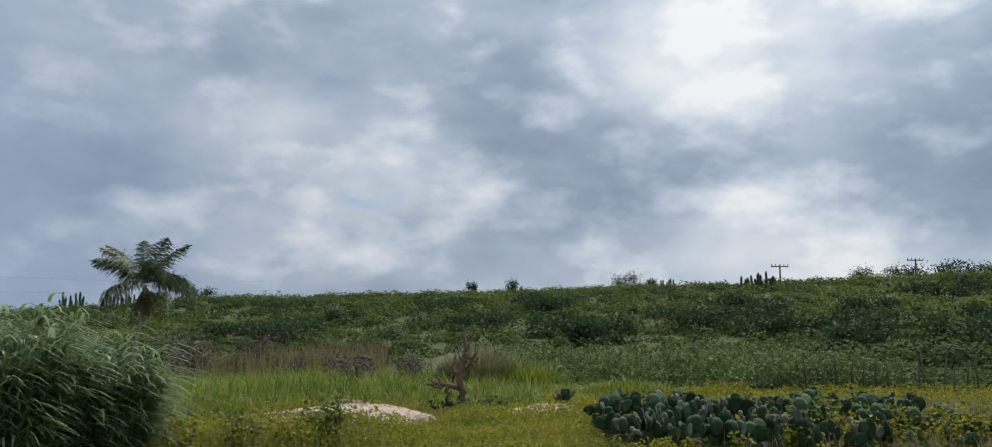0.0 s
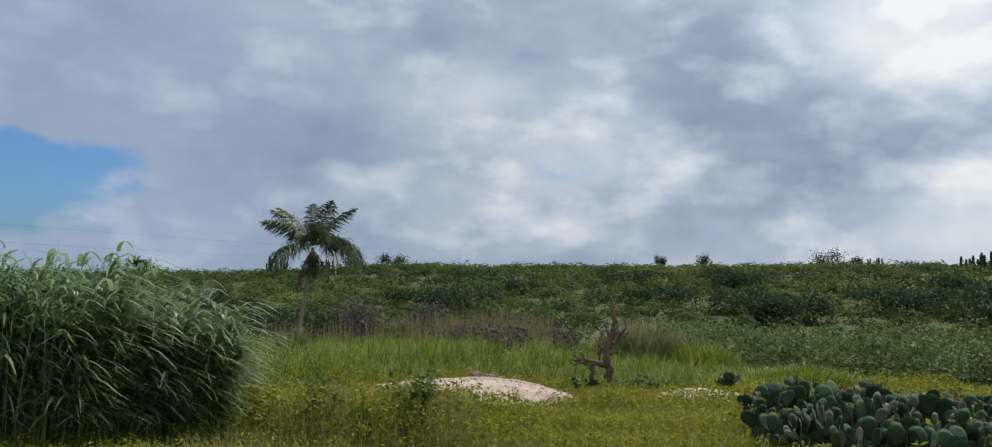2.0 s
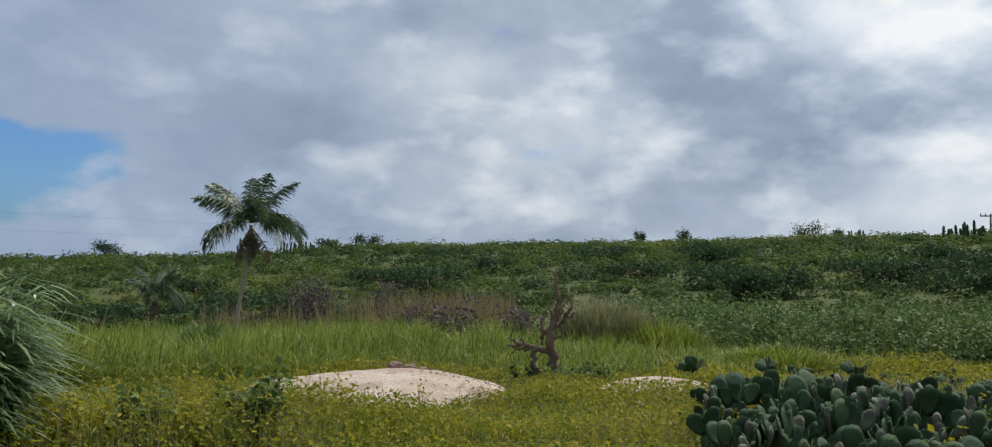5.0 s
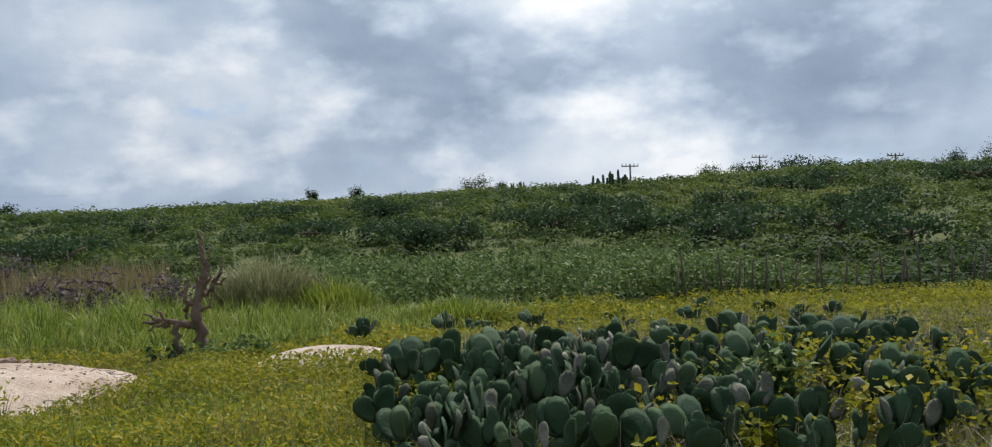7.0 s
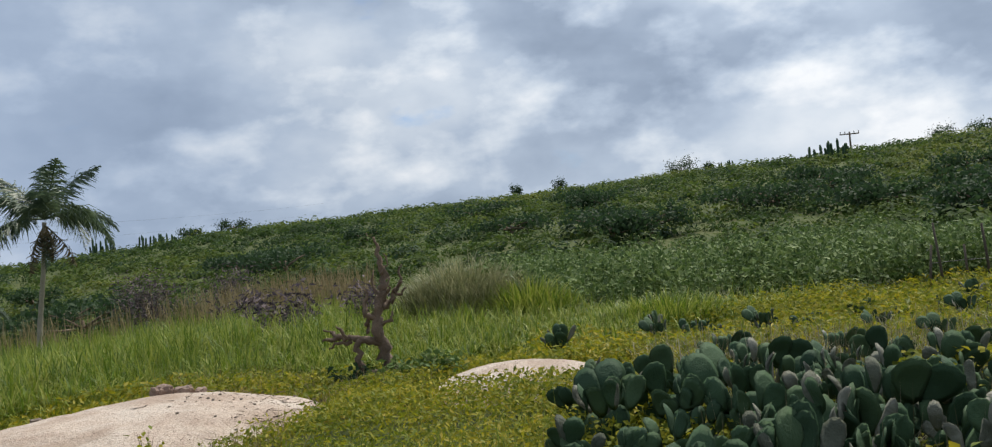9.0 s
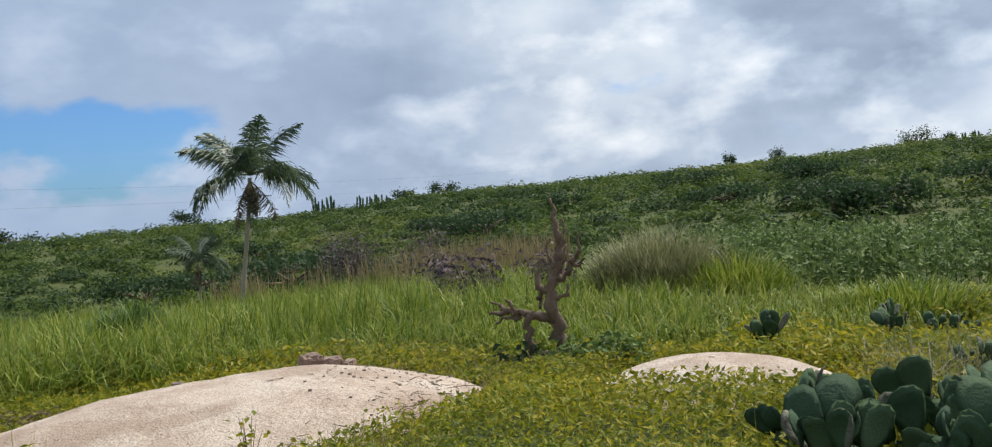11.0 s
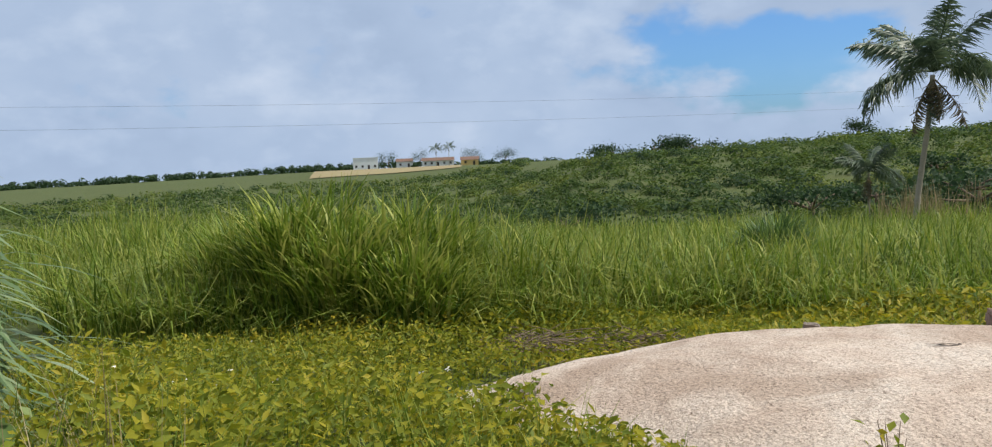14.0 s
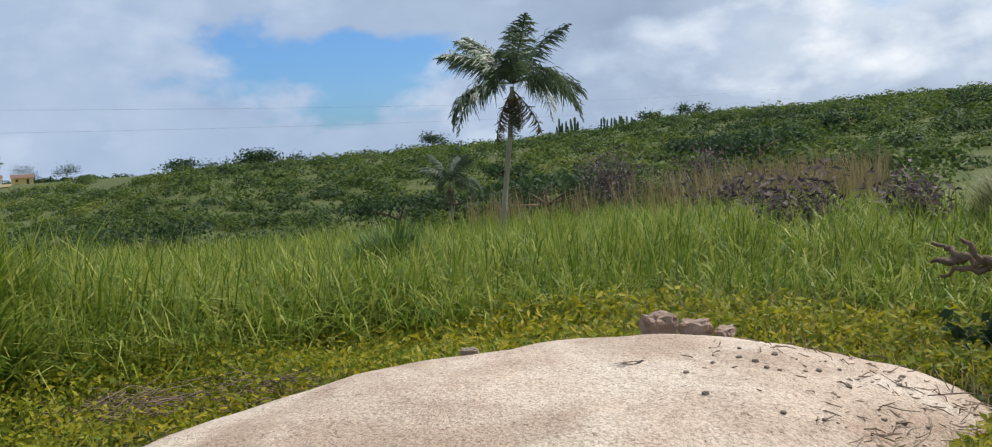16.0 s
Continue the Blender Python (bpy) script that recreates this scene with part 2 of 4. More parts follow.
M_TWIG = surface("dry_twig", [(0.2, (0.09, 0.06, 0.04)), (0.8, (0.24, 0.18, 0.13))], 0.9, 0.5)
M_PEBBLE = surface("dark_pebble", [(0.2, (0.10, 0.08, 0.065)), (0.8, (0.27, 0.22, 0.18))], 0.95, 0.6, 2.0, 30.0)
M_FLOWER = surface("white_petal", [(0.2, (0.65, 0.63, 0.55)), (0.8, (0.8, 0.8, 0.75))], 0.6, 0.5)


def granite():
    m = bpy.data.materials.new("weathered_pale_granite")
    m.use_nodes = True
    t = m.node_tree
    bsdf = t.nodes["Principled BSDF"]
    bsdf.inputs["Roughness"].default_value = 0.92
    bsdf.inputs["Specular IOR Level"].default_value = 0.2
    pos = t.nodes.new("ShaderNodeNewGeometry").outputs["Position"]

    def tex(scale, detail=6.0, rough=0.6, dist=0.0):
        n = node(t, "ShaderNodeTexNoise", Scale=scale, Detail=detail, Roughness=rough, Distortion=dist)
        t.links.new(pos, n.inputs[0])
        return n.outputs[0]
    base = ramp(t, tex(1.1, 5, 0.6, 0.4), [(0.3, (0.38, 0.29, 0.225)), (0.48, (0.49, 0.40, 0.325)), (0.62, (0.55, 0.475, 0.40)), (0.75, (0.46, 0.415, 0.365))])
    stain = ramp(t, tex(0.8, 5, 0.65, 0.8), [(0.47, (0, 0, 0)), (0.63, (1, 1, 1))])
    col = mix(t, maths(t, "MULTIPLY", stain, 0.62), base, (0.30, 0.215, 0.155))
    grit = ramp(t, tex(55.0, 4, 0.7), [(0.36, (0.45, 0.41, 0.38)), (0.48, (1, 1, 1)), (0.62, (1.25, 1.22, 1.2))])
    col = mix(t, 0.75, col, grit, "MULTIPLY")
    flakes = ramp(t, tex(26.0, 6, 0.75, 0.4), [(0.34, (0.34, 0.29, 0.25)), (0.43, (1, 1, 1))])
    col = mix(t, 0.85, col, flakes, "MULTIPLY")
    t.links.new(col, bsdf.inputs["Base Color"])
    b = node(t, "ShaderNodeBump", Strength=0.9, Distance=0.035)
    h = maths(t, "ADD", tex(14.0, 6, 0.7, 0.3), maths(t, "MULTIPLY", tex(40.0, 4, 0.6), 0.5))
    t.links.new(h, b.inputs["Height"])
    t.links.new(b.outputs[0], bsdf.inputs["Normal"])
    return m


M_ROCK = granite()


# ---- mesh helpers ----
def mesh_from(name, verts, faces, mat, smooth=False):
    """A mesh from numpy arrays; faces: one array (n, 3 or 4), or a list of both."""
    me = bpy.data.meshes.new(name)
    verts = np.asarray(verts, dtype=np.float32)
    groups = faces if isinstance(faces, list) else [faces]
    groups = [np.asarray(g, dtype=np.int32) for g in groups if len(g)]
    loops = np.concatenate([g.ravel() for g in groups])
    sizes = np.concatenate([np.full(len(g), g.shape[1], dtype=np.int32) for g in groups])
    starts = np.concatenate([[0], np.cumsum(sizes)[:-1]]).astype(np.int32)
    me.vertices.add(len(verts))
    me.vertices.foreach_set("co", verts.ravel())
    me.loops.add(len(loops))
    me.loops.foreach_set("vertex_index", loops)
    me.polygons.add(len(sizes))
    me.polygons.foreach_set("loop_start", starts)
    me.polygons.foreach_set("loop_total", sizes)
    if smooth:
        me.polygons.foreach_set("use_smooth", np.ones(len(sizes), dtype=bool))
    me.update(calc_edges=True)
    me.materials.append(mat)
    return me


def part(name, data, material, parent, label=""):
    """Links a mesh or bmesh as one object under parent."""
    if isinstance(data, bmesh.types.BMesh):
        me = bpy.data.meshes.new(name)
        data.to_mesh(me)
        data.free()
        me.materials.append(material)
        data = me
    ob = new(name, data)
    ob.parent = parent
    return tagged(ob, label) if label else ob


def tube(points, radii, sides=8, rough=0.0, seed=0):
    """Vertices and faces of a limb along points, closed at both ends."""
    rng = np.random.default_rng(seed)
    pts = [Vector(p) for p in points]
    vs, side = [], Vector((1, 0.3, 0.1))
    for i, p in enumerate(pts):
        d = (pts[min(i + 1, len(pts) - 1)] - pts[max(i - 1, 0)]).normalized()
        side = (side - d * side.dot(d)).normalized()
        other = d.cross(side)
        for k in range(sides):
            a = 2 * math.pi * k / sides
            r = radii[i] * (1 + rough * rng.uniform(-1, 1))
            vs.append(p + (side * math.cos(a) + other * math.sin(a)) * r)
    n, fs = len(pts), []
    for i in range(n - 1):
        for k in range(sides):
            fs.append((i * sides + k, i * sides + (k + 1) % sides, (i + 1) * sides + (k + 1) % sides, (i + 1) * sides + k))
    vs += [pts[0], pts[-1]]
    a, b = len(vs) - 2, len(vs) - 1
    tri = []
    for k in range(sides):
        tri.append((a, (k + 1) % sides, k))
        tri.append((b, (n - 1) * sides + k, (n - 1) * sides + (k + 1) % sides))
    return np.array([tuple(v) for v in vs]), [np.array(fs), np.array(tri)]


def smooth_line(points, steps=5):
    """Points along a rounded line through the given ones."""
    p = [np.array(q, float) for q in points]
    p = [2 * p[0] - p[1]] + p + [2 * p[-1] - p[-2]]
    out = []
    for i in range(1, len(p) - 2):
        for s in range(steps):
            u = s / steps
            out.append(0.5 * (2 * p[i] + (p[i + 1] - p[i - 1]) * u + (2 * p[i - 1] - 5 * p[i] + 4 * p[i + 1] - p[i + 2]) * u * u + (3 * p[i] - p[i - 1] - 3 * p[i + 1] + p[i + 2]) * u ** 3))
    out.append(p[-2])
    return [tuple(q) for q in out]


def blades(root, height, width, lean, heading, segs=3, droop=1.0):
    """Tapering curved leaves; all arguments are arrays with one row a leaf."""
    n = len(root)
    u = np.linspace(0, 1, segs + 1)
    d = np.stack([np.cos(heading), np.sin(heading), np.zeros(n)], 1)
    side = np.stack([-np.sin(heading), np.cos(heading), np.zeros(n)], 1)
    vs = np.zeros((n, 2 * segs + 1, 3))
    for i, s in enumerate(u):
        out = lean * height * s ** 1.8
        rise = height * (s - droop * 0.5 * np.minimum(lean, 1.4) * s ** 2.6)
        c = root + d * out[:, None] + np.array([0, 0, 1.0]) * rise[:, None]
        if i == segs:
            vs[:, 2 * segs] = c
        else:
            w = width * (0.75 + 0.5 * s - 1.05 * s * s)
            vs[:, 2 * i] = c - side * w[:, None] / 2
            vs[:, 2 * i + 1] = c + side * w[:, None] / 2
    base = (np.arange(n) * (2 * segs + 1))[:, None]
    quads = np.concatenate([base + np.array([2 * i, 2 * i + 1, 2 * i + 3, 2 * i + 2]) for i in range(segs - 1)]) if segs > 1 else np.zeros((0, 4), int)
    tris = base + np.array([2 * segs - 2, 2 * segs - 1, 2 * segs])
    return vs.reshape(-1, 3), [quads, tris]


def leaves(centre, normal, size, rng, aspect=1.6):
    """Small folded lozenge leaves facing about normal."""
    n = len(centre)
    a = rng.normal(size=(n, 3))
    a -= normal * np.sum(a * normal, 1)[:, None]
    a /= np.linalg.norm(a, axis=1)[:, None] + 1e-9
    b = np.cross(normal, a)
    L, W = (size * aspect / 2)[:, None], (size / 2)[:, None]
    vs = np.stack([centre - a * L, centre + b * W + normal * W * 0.35, centre + a * L, centre - b * W + normal * W * 0.35], 1)
    base = (np.arange(n) * 4)[:, None]
    return vs.reshape(-1, 3), np.concatenate([base + np.array([0, 1, 2]), base + np.array([0, 2, 3])])


def join(pieces):
    """Joins several (verts, faces) into one."""
    vs, groups, off = [], {3: [], 4: []}, 0
    for v, f in pieces:
        for g in (f if isinstance(f, list) else [f]):
            g = np.asarray(g)
            if len(g):
                groups[g.shape[1]].append(g + off)
        vs.append(v)
        off += len(v)
    return np.concatenate(vs), [np.concatenate(g) for g in groups.values() if g]


def unit(v):
    return v / (np.linalg.norm(v, axis=1)[:, None] + 1e-9)


def fbm(x, y, scale, seed=0):
    """Cheap smooth unevenness from sines, about -1 to 1."""
    rng = np.random.default_rng(100 + seed)
    out, amp = 0.0, 1.0
    for k in range(5):
        for _ in range(2):
            a, p = rng.uniform(0, 6.28, 2)
            out = out + amp * np.sin((x * math.cos(a) + y * math.sin(a)) * scale * 1.9 ** k + p) * 0.35
        amp *= 0.6
    return out


# ---- the lie of the land ----
EYE_X, EYE_Y = 0.8, 8.0          # about the middle of the walk
CREST_AZ = np.array([-180, -95, -82, -68, -58, -50, -42, -35, -29, -20, -10, 0, 10, 20, 28, 40, 70, 180.0])
CREST_EL = np.array([-0.4, -0.5, -0.35, -0.12, -0.1, 0.2, 0.45, 0.75, 0.85, 1.5, 1.9, 2.1, 2.45, 2.6, 2.85, 2.8, 2.0, 0.0])
ROCKS = [((-3.1, 18.6), 0.42), ((0.95, 19.9), 0.33)]


def sstep(a, b, x):
    t = np.clip((x - a) / (b - a), 0, 1)
    return t * t * (3 - 2 * t)


def land(x, y):
    x, y = np.asarray(x, float), np.asarray(y, float)
    dx, dy = x - EYE_X, y - EYE_Y
    r, az = np.hypot(dx, dy), np.degrees(np.arctan2(dx, dy))
    near = -0.05 - 0.024 * np.clip(y, -12, 30) - 0.035 * np.clip(-x - 1, 0, 14) * sstep(4, 14, y)
    near = near + 0.05 * fbm(x, y, 0.5, 1) * sstep(60, 25, r)
    crest_r = 140 + 330 * sstep(-48, -64, az)
    crest_z = 1.4 + crest_r * np.tan(np.radians(np.interp(az, CREST_AZ, CREST_EL))) - 1.2
    left = sstep(-12, -45, az)
    dip = left * 3.2 * sstep(24, 55, r) * (1 - sstep(60, crest_r * 0.9, r))
    rise = np.clip((r - 30) / (crest_r - 30), 0, 1)
    rise = np.sin(rise * math.pi / 2) ** 1.25
    z = near + (crest_z - near) * rise - dip
    z = z + 0.55 * fbm(x, y, 0.035, 2) * sstep(40, 90, r) * sstep(400, 120, r)
    return np.where(r > crest_r, crest_z - (r - crest_r) * 0.012 * sstep(0, 60, r - crest_r), z)


def ground_sheet():
    rad = np.concatenate([np.linspace(0.0, 30, 76)[1:], np.geomspace(30.6, 340, 110), np.geomspace(360, 4000, 24)])
    na = 288
    ang = np.linspace(0, 2 * math.pi, na, endpoint=False)
    R, A = np.meshgrid(rad, ang, indexing="ij")
    x, y = EYE_X + R * np.sin(A), EYE_Y + R * np.cos(A)
    z = np.maximum(land(x, y), -30)
    vs = np.concatenate([np.stack([x, y, z], 2).reshape(-1, 3), [[EYE_X, EYE_Y, float(land(EYE_X, EYE_Y))]]])
    i, k = np.meshgrid(np.arange(len(rad) - 1), np.arange(na), indexing="ij")
    k2 = (k + 1) % na
    quads = np.stack([i * na + k, (i + 1) * na + k, (i + 1) * na + k2, i * na + k2], 2).reshape(-1, 4)
    k = np.arange(na)
    tris = np.stack([np.full(na, len(vs) - 1), k, (k + 1) % na], 1)
    ob = new("ground", mesh_from("ground", vs, [quads, tris], M_SOIL, True))
    tagged(ob, "uneven earth under weeds rising to a hill", "ground", kind="structure")


ground_sheet()


# ---- bare rock outcrops ----
def rock_radius(ang, shape):
    k = np.linspace(-math.pi, math.pi, len(shape) + 1)
    return np.interp((ang + math.pi) % (2 * math.pi) - math.pi, k, list(shape) + [shape[0]])


def rock_height(x, y, i):
    (cx, cy), h = ROCKS[i]
    shape = ROCK_SHAPE[i]
    dx, dy = x - cx, y - cy
    rho = np.hypot(dx, dy) / (rock_radius(np.arctan2(dy, dx), shape) * (1 + 0.06 * fbm(x, y, 1.5, 5 + i)))
    z0 = float(land(cx, cy))
    top = h * (1 - np.clip(rho, 0, 1.3) ** 3.0) + (0.02 * dy if i == 0 else 0) + 0.035 * fbm(x, y, 1.1, 7) + 0.012 * fbm(x, y, 4.0, 8)
    return z0 + top, rho


# radii from west round by south, east and north
ROCK_SHAPE = [(2.4, 3.2, 4.0, 3.05, 2.4, 2.0, 1.8, 1.7, 1.8, 2.05, 2.3, 2.2, 2.05, 1.85, 1.85, 1.95),
              (1.25, 1.2, 1.15, 1.1, 1.05, 1.1, 1.2, 1.3, 1.35, 1.3, 1.2, 1.1, 1.05, 1.05, 1.1, 1.2)]


def rock_outcrop(i, label):
    (cx, cy), h = ROCKS[i]
    na, nr = 128, 52
    ang = np.linspace(0, 2 * math.pi, na, endpoint=False)
    rr = np.linspace(0.02, 1.22, nr)
    A, Q = np.meshgrid(ang, rr)
    rad = Q * rock_radius(A, ROCK_SHAPE[i])
    x, y = cx + rad * np.cos(A), cy + rad * np.sin(A)
    z, _ = rock_height(x, y, i)
    vs = np.stack([x, y, z], 2).reshape(-1, 3)
    a, b = np.meshgrid(np.arange(nr - 1), np.arange(na), indexing="ij")
    b2 = (b + 1) % na
    quads = np.stack([a * na + b, a * na + b2, (a + 1) * na + b2, (a + 1) * na + b], 2).reshape(-1, 4)
    tris = np.stack([np.full(na, len(vs)), np.arange(na), (np.arange(na) + 1) % na], 1)[:, [0, 1, 2]]
    vs = np.concatenate([vs, [[cx, cy, float(z[0].mean())]]])
    tagged(new("rock_outcrop", mesh_from("rock_outcrop", vs, [quads, tris], M_ROCK, True)), label, "rock", group="rock outcrops")


rock_outcrop(0, "broad pale pinkish granite outcrop, flaking and stained")
rock_outcrop(1, "smaller low pale granite hump in the grass")


def off_rock(x, y, margin=1.0):
    keep = np.ones(len(x), bool)
    for i in (0, 1):
        z, rho = rock_height(x, y, i)
        keep &= (rho > margin) | (z < land(x, y) - 0.02)
    return keep


# ---- low weeds between path, cactus and rock ----
def scatter(rng, n, x0, x1, y0, y1):
    return rng.uniform(x0, x1, n), rng.uniform(y0, y1, n)


def cover_height(x, y):
    """Height of the low weeds: knee-deep lumps, shorter along the walked line."""
    line = np.interp(y, [0, 3, 6, 9.5, 12, 13.6], [0.0, 0.9, 1.15, 1.6, 1.2, -0.7])
    walked = np.exp(-((x - line) / 0.55) ** 2) * (y < 14.5)
    lump = 0.5 + 0.5 * fbm(x, y, 1.3, 11)
    edge = np.ones_like(x)
    for i in (0, 1):
        _, rho = rock_height(x, y, i)
        edge = np.minimum(edge, np.clip((rho - 0.8) / 0.4, 0.35, 1))
    bank = 0.16 * sstep(-6.0, -5.0, x) * sstep(-0.9, -1.9, x) * sstep(13.2, 13.9, y) * sstep(16.1, 15.4, y)
    bank = bank + 0.44 * sstep(-7.5, -6.0, x) * sstep(-1.3, -2.2, x) * sstep(11.6, 12.5, y) * sstep(14.3, 13.5, y)
    bank = bank + 0.04 * sstep(-1.3, -0.5, x) * sstep(2.0, 1.4, x) * sstep(16.6, 17.4, y) * sstep(19.2, 18.7, y)
    litter = np.exp(-((x + 6.6) / 0.45) ** 2 - ((y - 17.8) / 0.5) ** 2)
    return bank + (1 - 0.75 * litter) * (0.13 + 0.27 * np.clip(lump, 0, 1)) * (1 - 0.55 * walked) * edge


def low_weeds():
    rng = np.random.default_rng(5)
    xs, ys = [], []
    for n, box in ((140000, (-9.5, 9.0, 7.0, 22.5)), (70000, (-9.0, 3.0, 13.5, 22.0)), (75000, (1.0, 18.0, 16.5, 29.0))):
        x, y = scatter(rng, n, *box)
        xs.append(x)
        ys.append(y)
    x, y = np.concatenate(xs), np.concatenate(ys)
    keep = off_rock(x, y, 1.0)
    x, y = x[keep], y[keep]
    h = cover_height(x, y) * np.sqrt(rng.uniform(0, 1, len(x))) * rng.uniform(0.6, 1.25, len(x))
    c = np.stack([x, y, land(x, y) + h], 1)
    nrm = unit(np.stack([rng.normal(0, 0.9, len(x)), rng.normal(-0.25, 0.9, len(x)), np.ones(len(x))], 1))
    v, f = leaves(c, nrm, rng.uniform(0.012, 0.030, len(x)) * (1 + 0.8 * sstep(17, 24, y)), rng, 3.0)
    tagged(new("low_weeds", mesh_from("low_weeds", v, f, M_HERB)), "yellow-green low leafy weeds covering the ground", "weeds", kind="stuff")
    # grass stalks standing among the weeds
    x, y = scatter(rng, 60000, -10, 12, 4.5, 22)
    keep = off_rock(x, y, 1.02) & (fbm(x, y, 0.7, 21) > -0.5)
    x, y = x[keep], y[keep]
    n = len(x)
    h = (cover_height(x, y) + 0.05) * rng.uniform(0.6, 1.5, n)
    v, f = blades(np.stack([x, y, land(x, y)], 1), h, rng.uniform(0.006, 0.014, n), rng.uniform(0.1, 0.7, n), rng.uniform(0, 6.28, n), 2)
    tagged(new("short_grass", mesh_from("short_grass", v, f, M_GRASS)), "thin green grass growing through the weeds", "grass", kind="stuff")
    x, y = scatter(rng, 42000, -4.5, 12, 7, 24)
    keep = off_rock(x, y, 0.97) & (fbm(x, y, 0.55, 31) > 0.15 - 0.5 * (y < 13.5))
    x, y = x[keep], y[keep]
    n = len(x)
    h = (cover_height(x, y) + 0.08) * rng.uniform(0.6, 1.5, n)
    v, f = blades(np.stack([x, y, land(x, y)], 1), h, rng.uniform(0.005, 0.011, n), rng.uniform(0.05, 0.6, n), rng.uniform(0, 6.28, n), 2)
    tagged(new("dry_grass", mesh_from("dry_grass", v, f, M_STRAW)), "dry straw-coloured grass stalks among weeds", "grass", kind="stuff")
    # white blossoms
    x = np.concatenate([rng.normal(-6.4, 0.5, 14), rng.uniform(2.2, 8, 26)])
    y = np.concatenate([rng.normal(14.9, 0.5, 14), rng.uniform(12, 20, 26)])
    h = cover_height(x, y) + 0.05
    x, y, h = np.repeat(x, 3), np.repeat(y, 3), np.repeat(h, 3)
    c = np.stack([x + rng.normal(0, 0.02, len(x)), y + rng.normal(0, 0.02, len(x)), land(x, y) + h], 1)
    v, f = leaves(c, unit(rng.normal(0, 0.6, (len(x), 3)) + np.array([0, -0.6, 1])), np.full(len(x), 0.026), rng, 1.1)
    tagged(new("wild_flowers", mesh_from("wild_flowers", v, f, M_FLOWER)), "small white wild flowers among green weeds", "flowers", kind="stuff")


low_weeds()


# ---- tall grass field behind the rocks ----
def field_edge(x):
    """Where the tall grass begins, going away from the walk."""
    return np.interp(x, [-14, -11, -9.5, -8, -6.5, -4.8, -2.5, 0.5, 2.5, 6, 9], [13.5, 14.5, 15.5, 17.3, 20.6, 21.8, 22.6, 22.8, 23.2, 25.0, 26.5])


def tall_grass():
    rng = np.random.default_rng(8)
    x1, y1 = scatter(rng, 120000, -34, 7, 13, 38)
    x2, y2 = scatter(rng, 80000, -13, 3, 14, 27)
    x, y = np.concatenate([x1, x2]), np.concatenate([y1, y2])
    tuft = fbm(x, y, 2.4, 41)
    keep = (y > field_edge(x) + 0.35 * fbm(x, y, 1.6, 42)) & (tuft + rng.normal(0, 0.45, len(x)) > -0.3) & (y > -0.55 * x - 3.0) & (y < 27.5 + 10 * sstep(1, -5, x) + rng.normal(0, 1.0, len(x)))
    x, y = x[keep], y[keep]
    n = len(x)
    depth = np.clip((y - field_edge(x)) / 3.0, 0, 1)
    h = (0.55 + 0.42 * depth + 0.12 * fbm(x, y, 0.8, 43) + 0.1 * fbm(x, y, 3.0, 44)) * rng.uniform(0.6, 1.25, n) * (1 - 0.3 * sstep(-2, 2, x)) * (1 + 0.55 * sstep(-6.5, -9.0, x) * sstep(22, 18, y))
    root = np.stack([x, y, land(x, y)], 1)
    v, f = blades(root, np.maximum(h * 1.12, 0.2), rng.uniform(0.012, 0.032, n), rng.uniform(0.15, 1.25, n), rng.normal(0.3, 1.9, n), 3, 1.15)
    tagged(new("tall_grass", mesh_from("tall_grass", v, f, M_GRASS)), "waist-high green fodder grass filling the field", "grass", kind="stuff")


tall_grass()


def grass_tussock(name, x, y, radius, height, n, material, label, seed, wind=0.0, spread=0.6, wide=0.02, group=""):
    """A stand of long arching leaves growing out of one patch, with leaves also up along its canes."""
    rng = np.random.default_rng(seed)
    r, a = radius * np.sqrt(rng.uniform(0, 1, n)), rng.uniform(0, 6.28, n)
    px, py = r * np.cos(a), r * np.sin(a)
    up = rng.uniform(0, 0.55, n) * height * (1 - 0.25 * (r / radius) ** 2)
    gz = land(x + px, y + py)
    base = float(land(x, y))
    top = height * (1 - 0.35 * (r / radius) ** 2) * rng.uniform(0.75, 1.1, n)
    h = np.maximum(top - up, 0.25 * height)
    head = np.where(rng.uniform(0, 1, n) < wind, rng.normal(-0.2, 0.5, n), a + rng.normal(0, 0.9, n))
    v, f = blades(np.stack([px, py, gz - base + up], 1), h, wide * rng.uniform(0.6, 1.3, n), rng.uniform(0.1, spread, n) + 0.3 * (r / radius), head, 5, 0.95)
    ob = new(name, mesh_from(name, v, f, material))
    ob.location = (x, y, base)
    return tagged(ob, label, "grass clump", group=group)


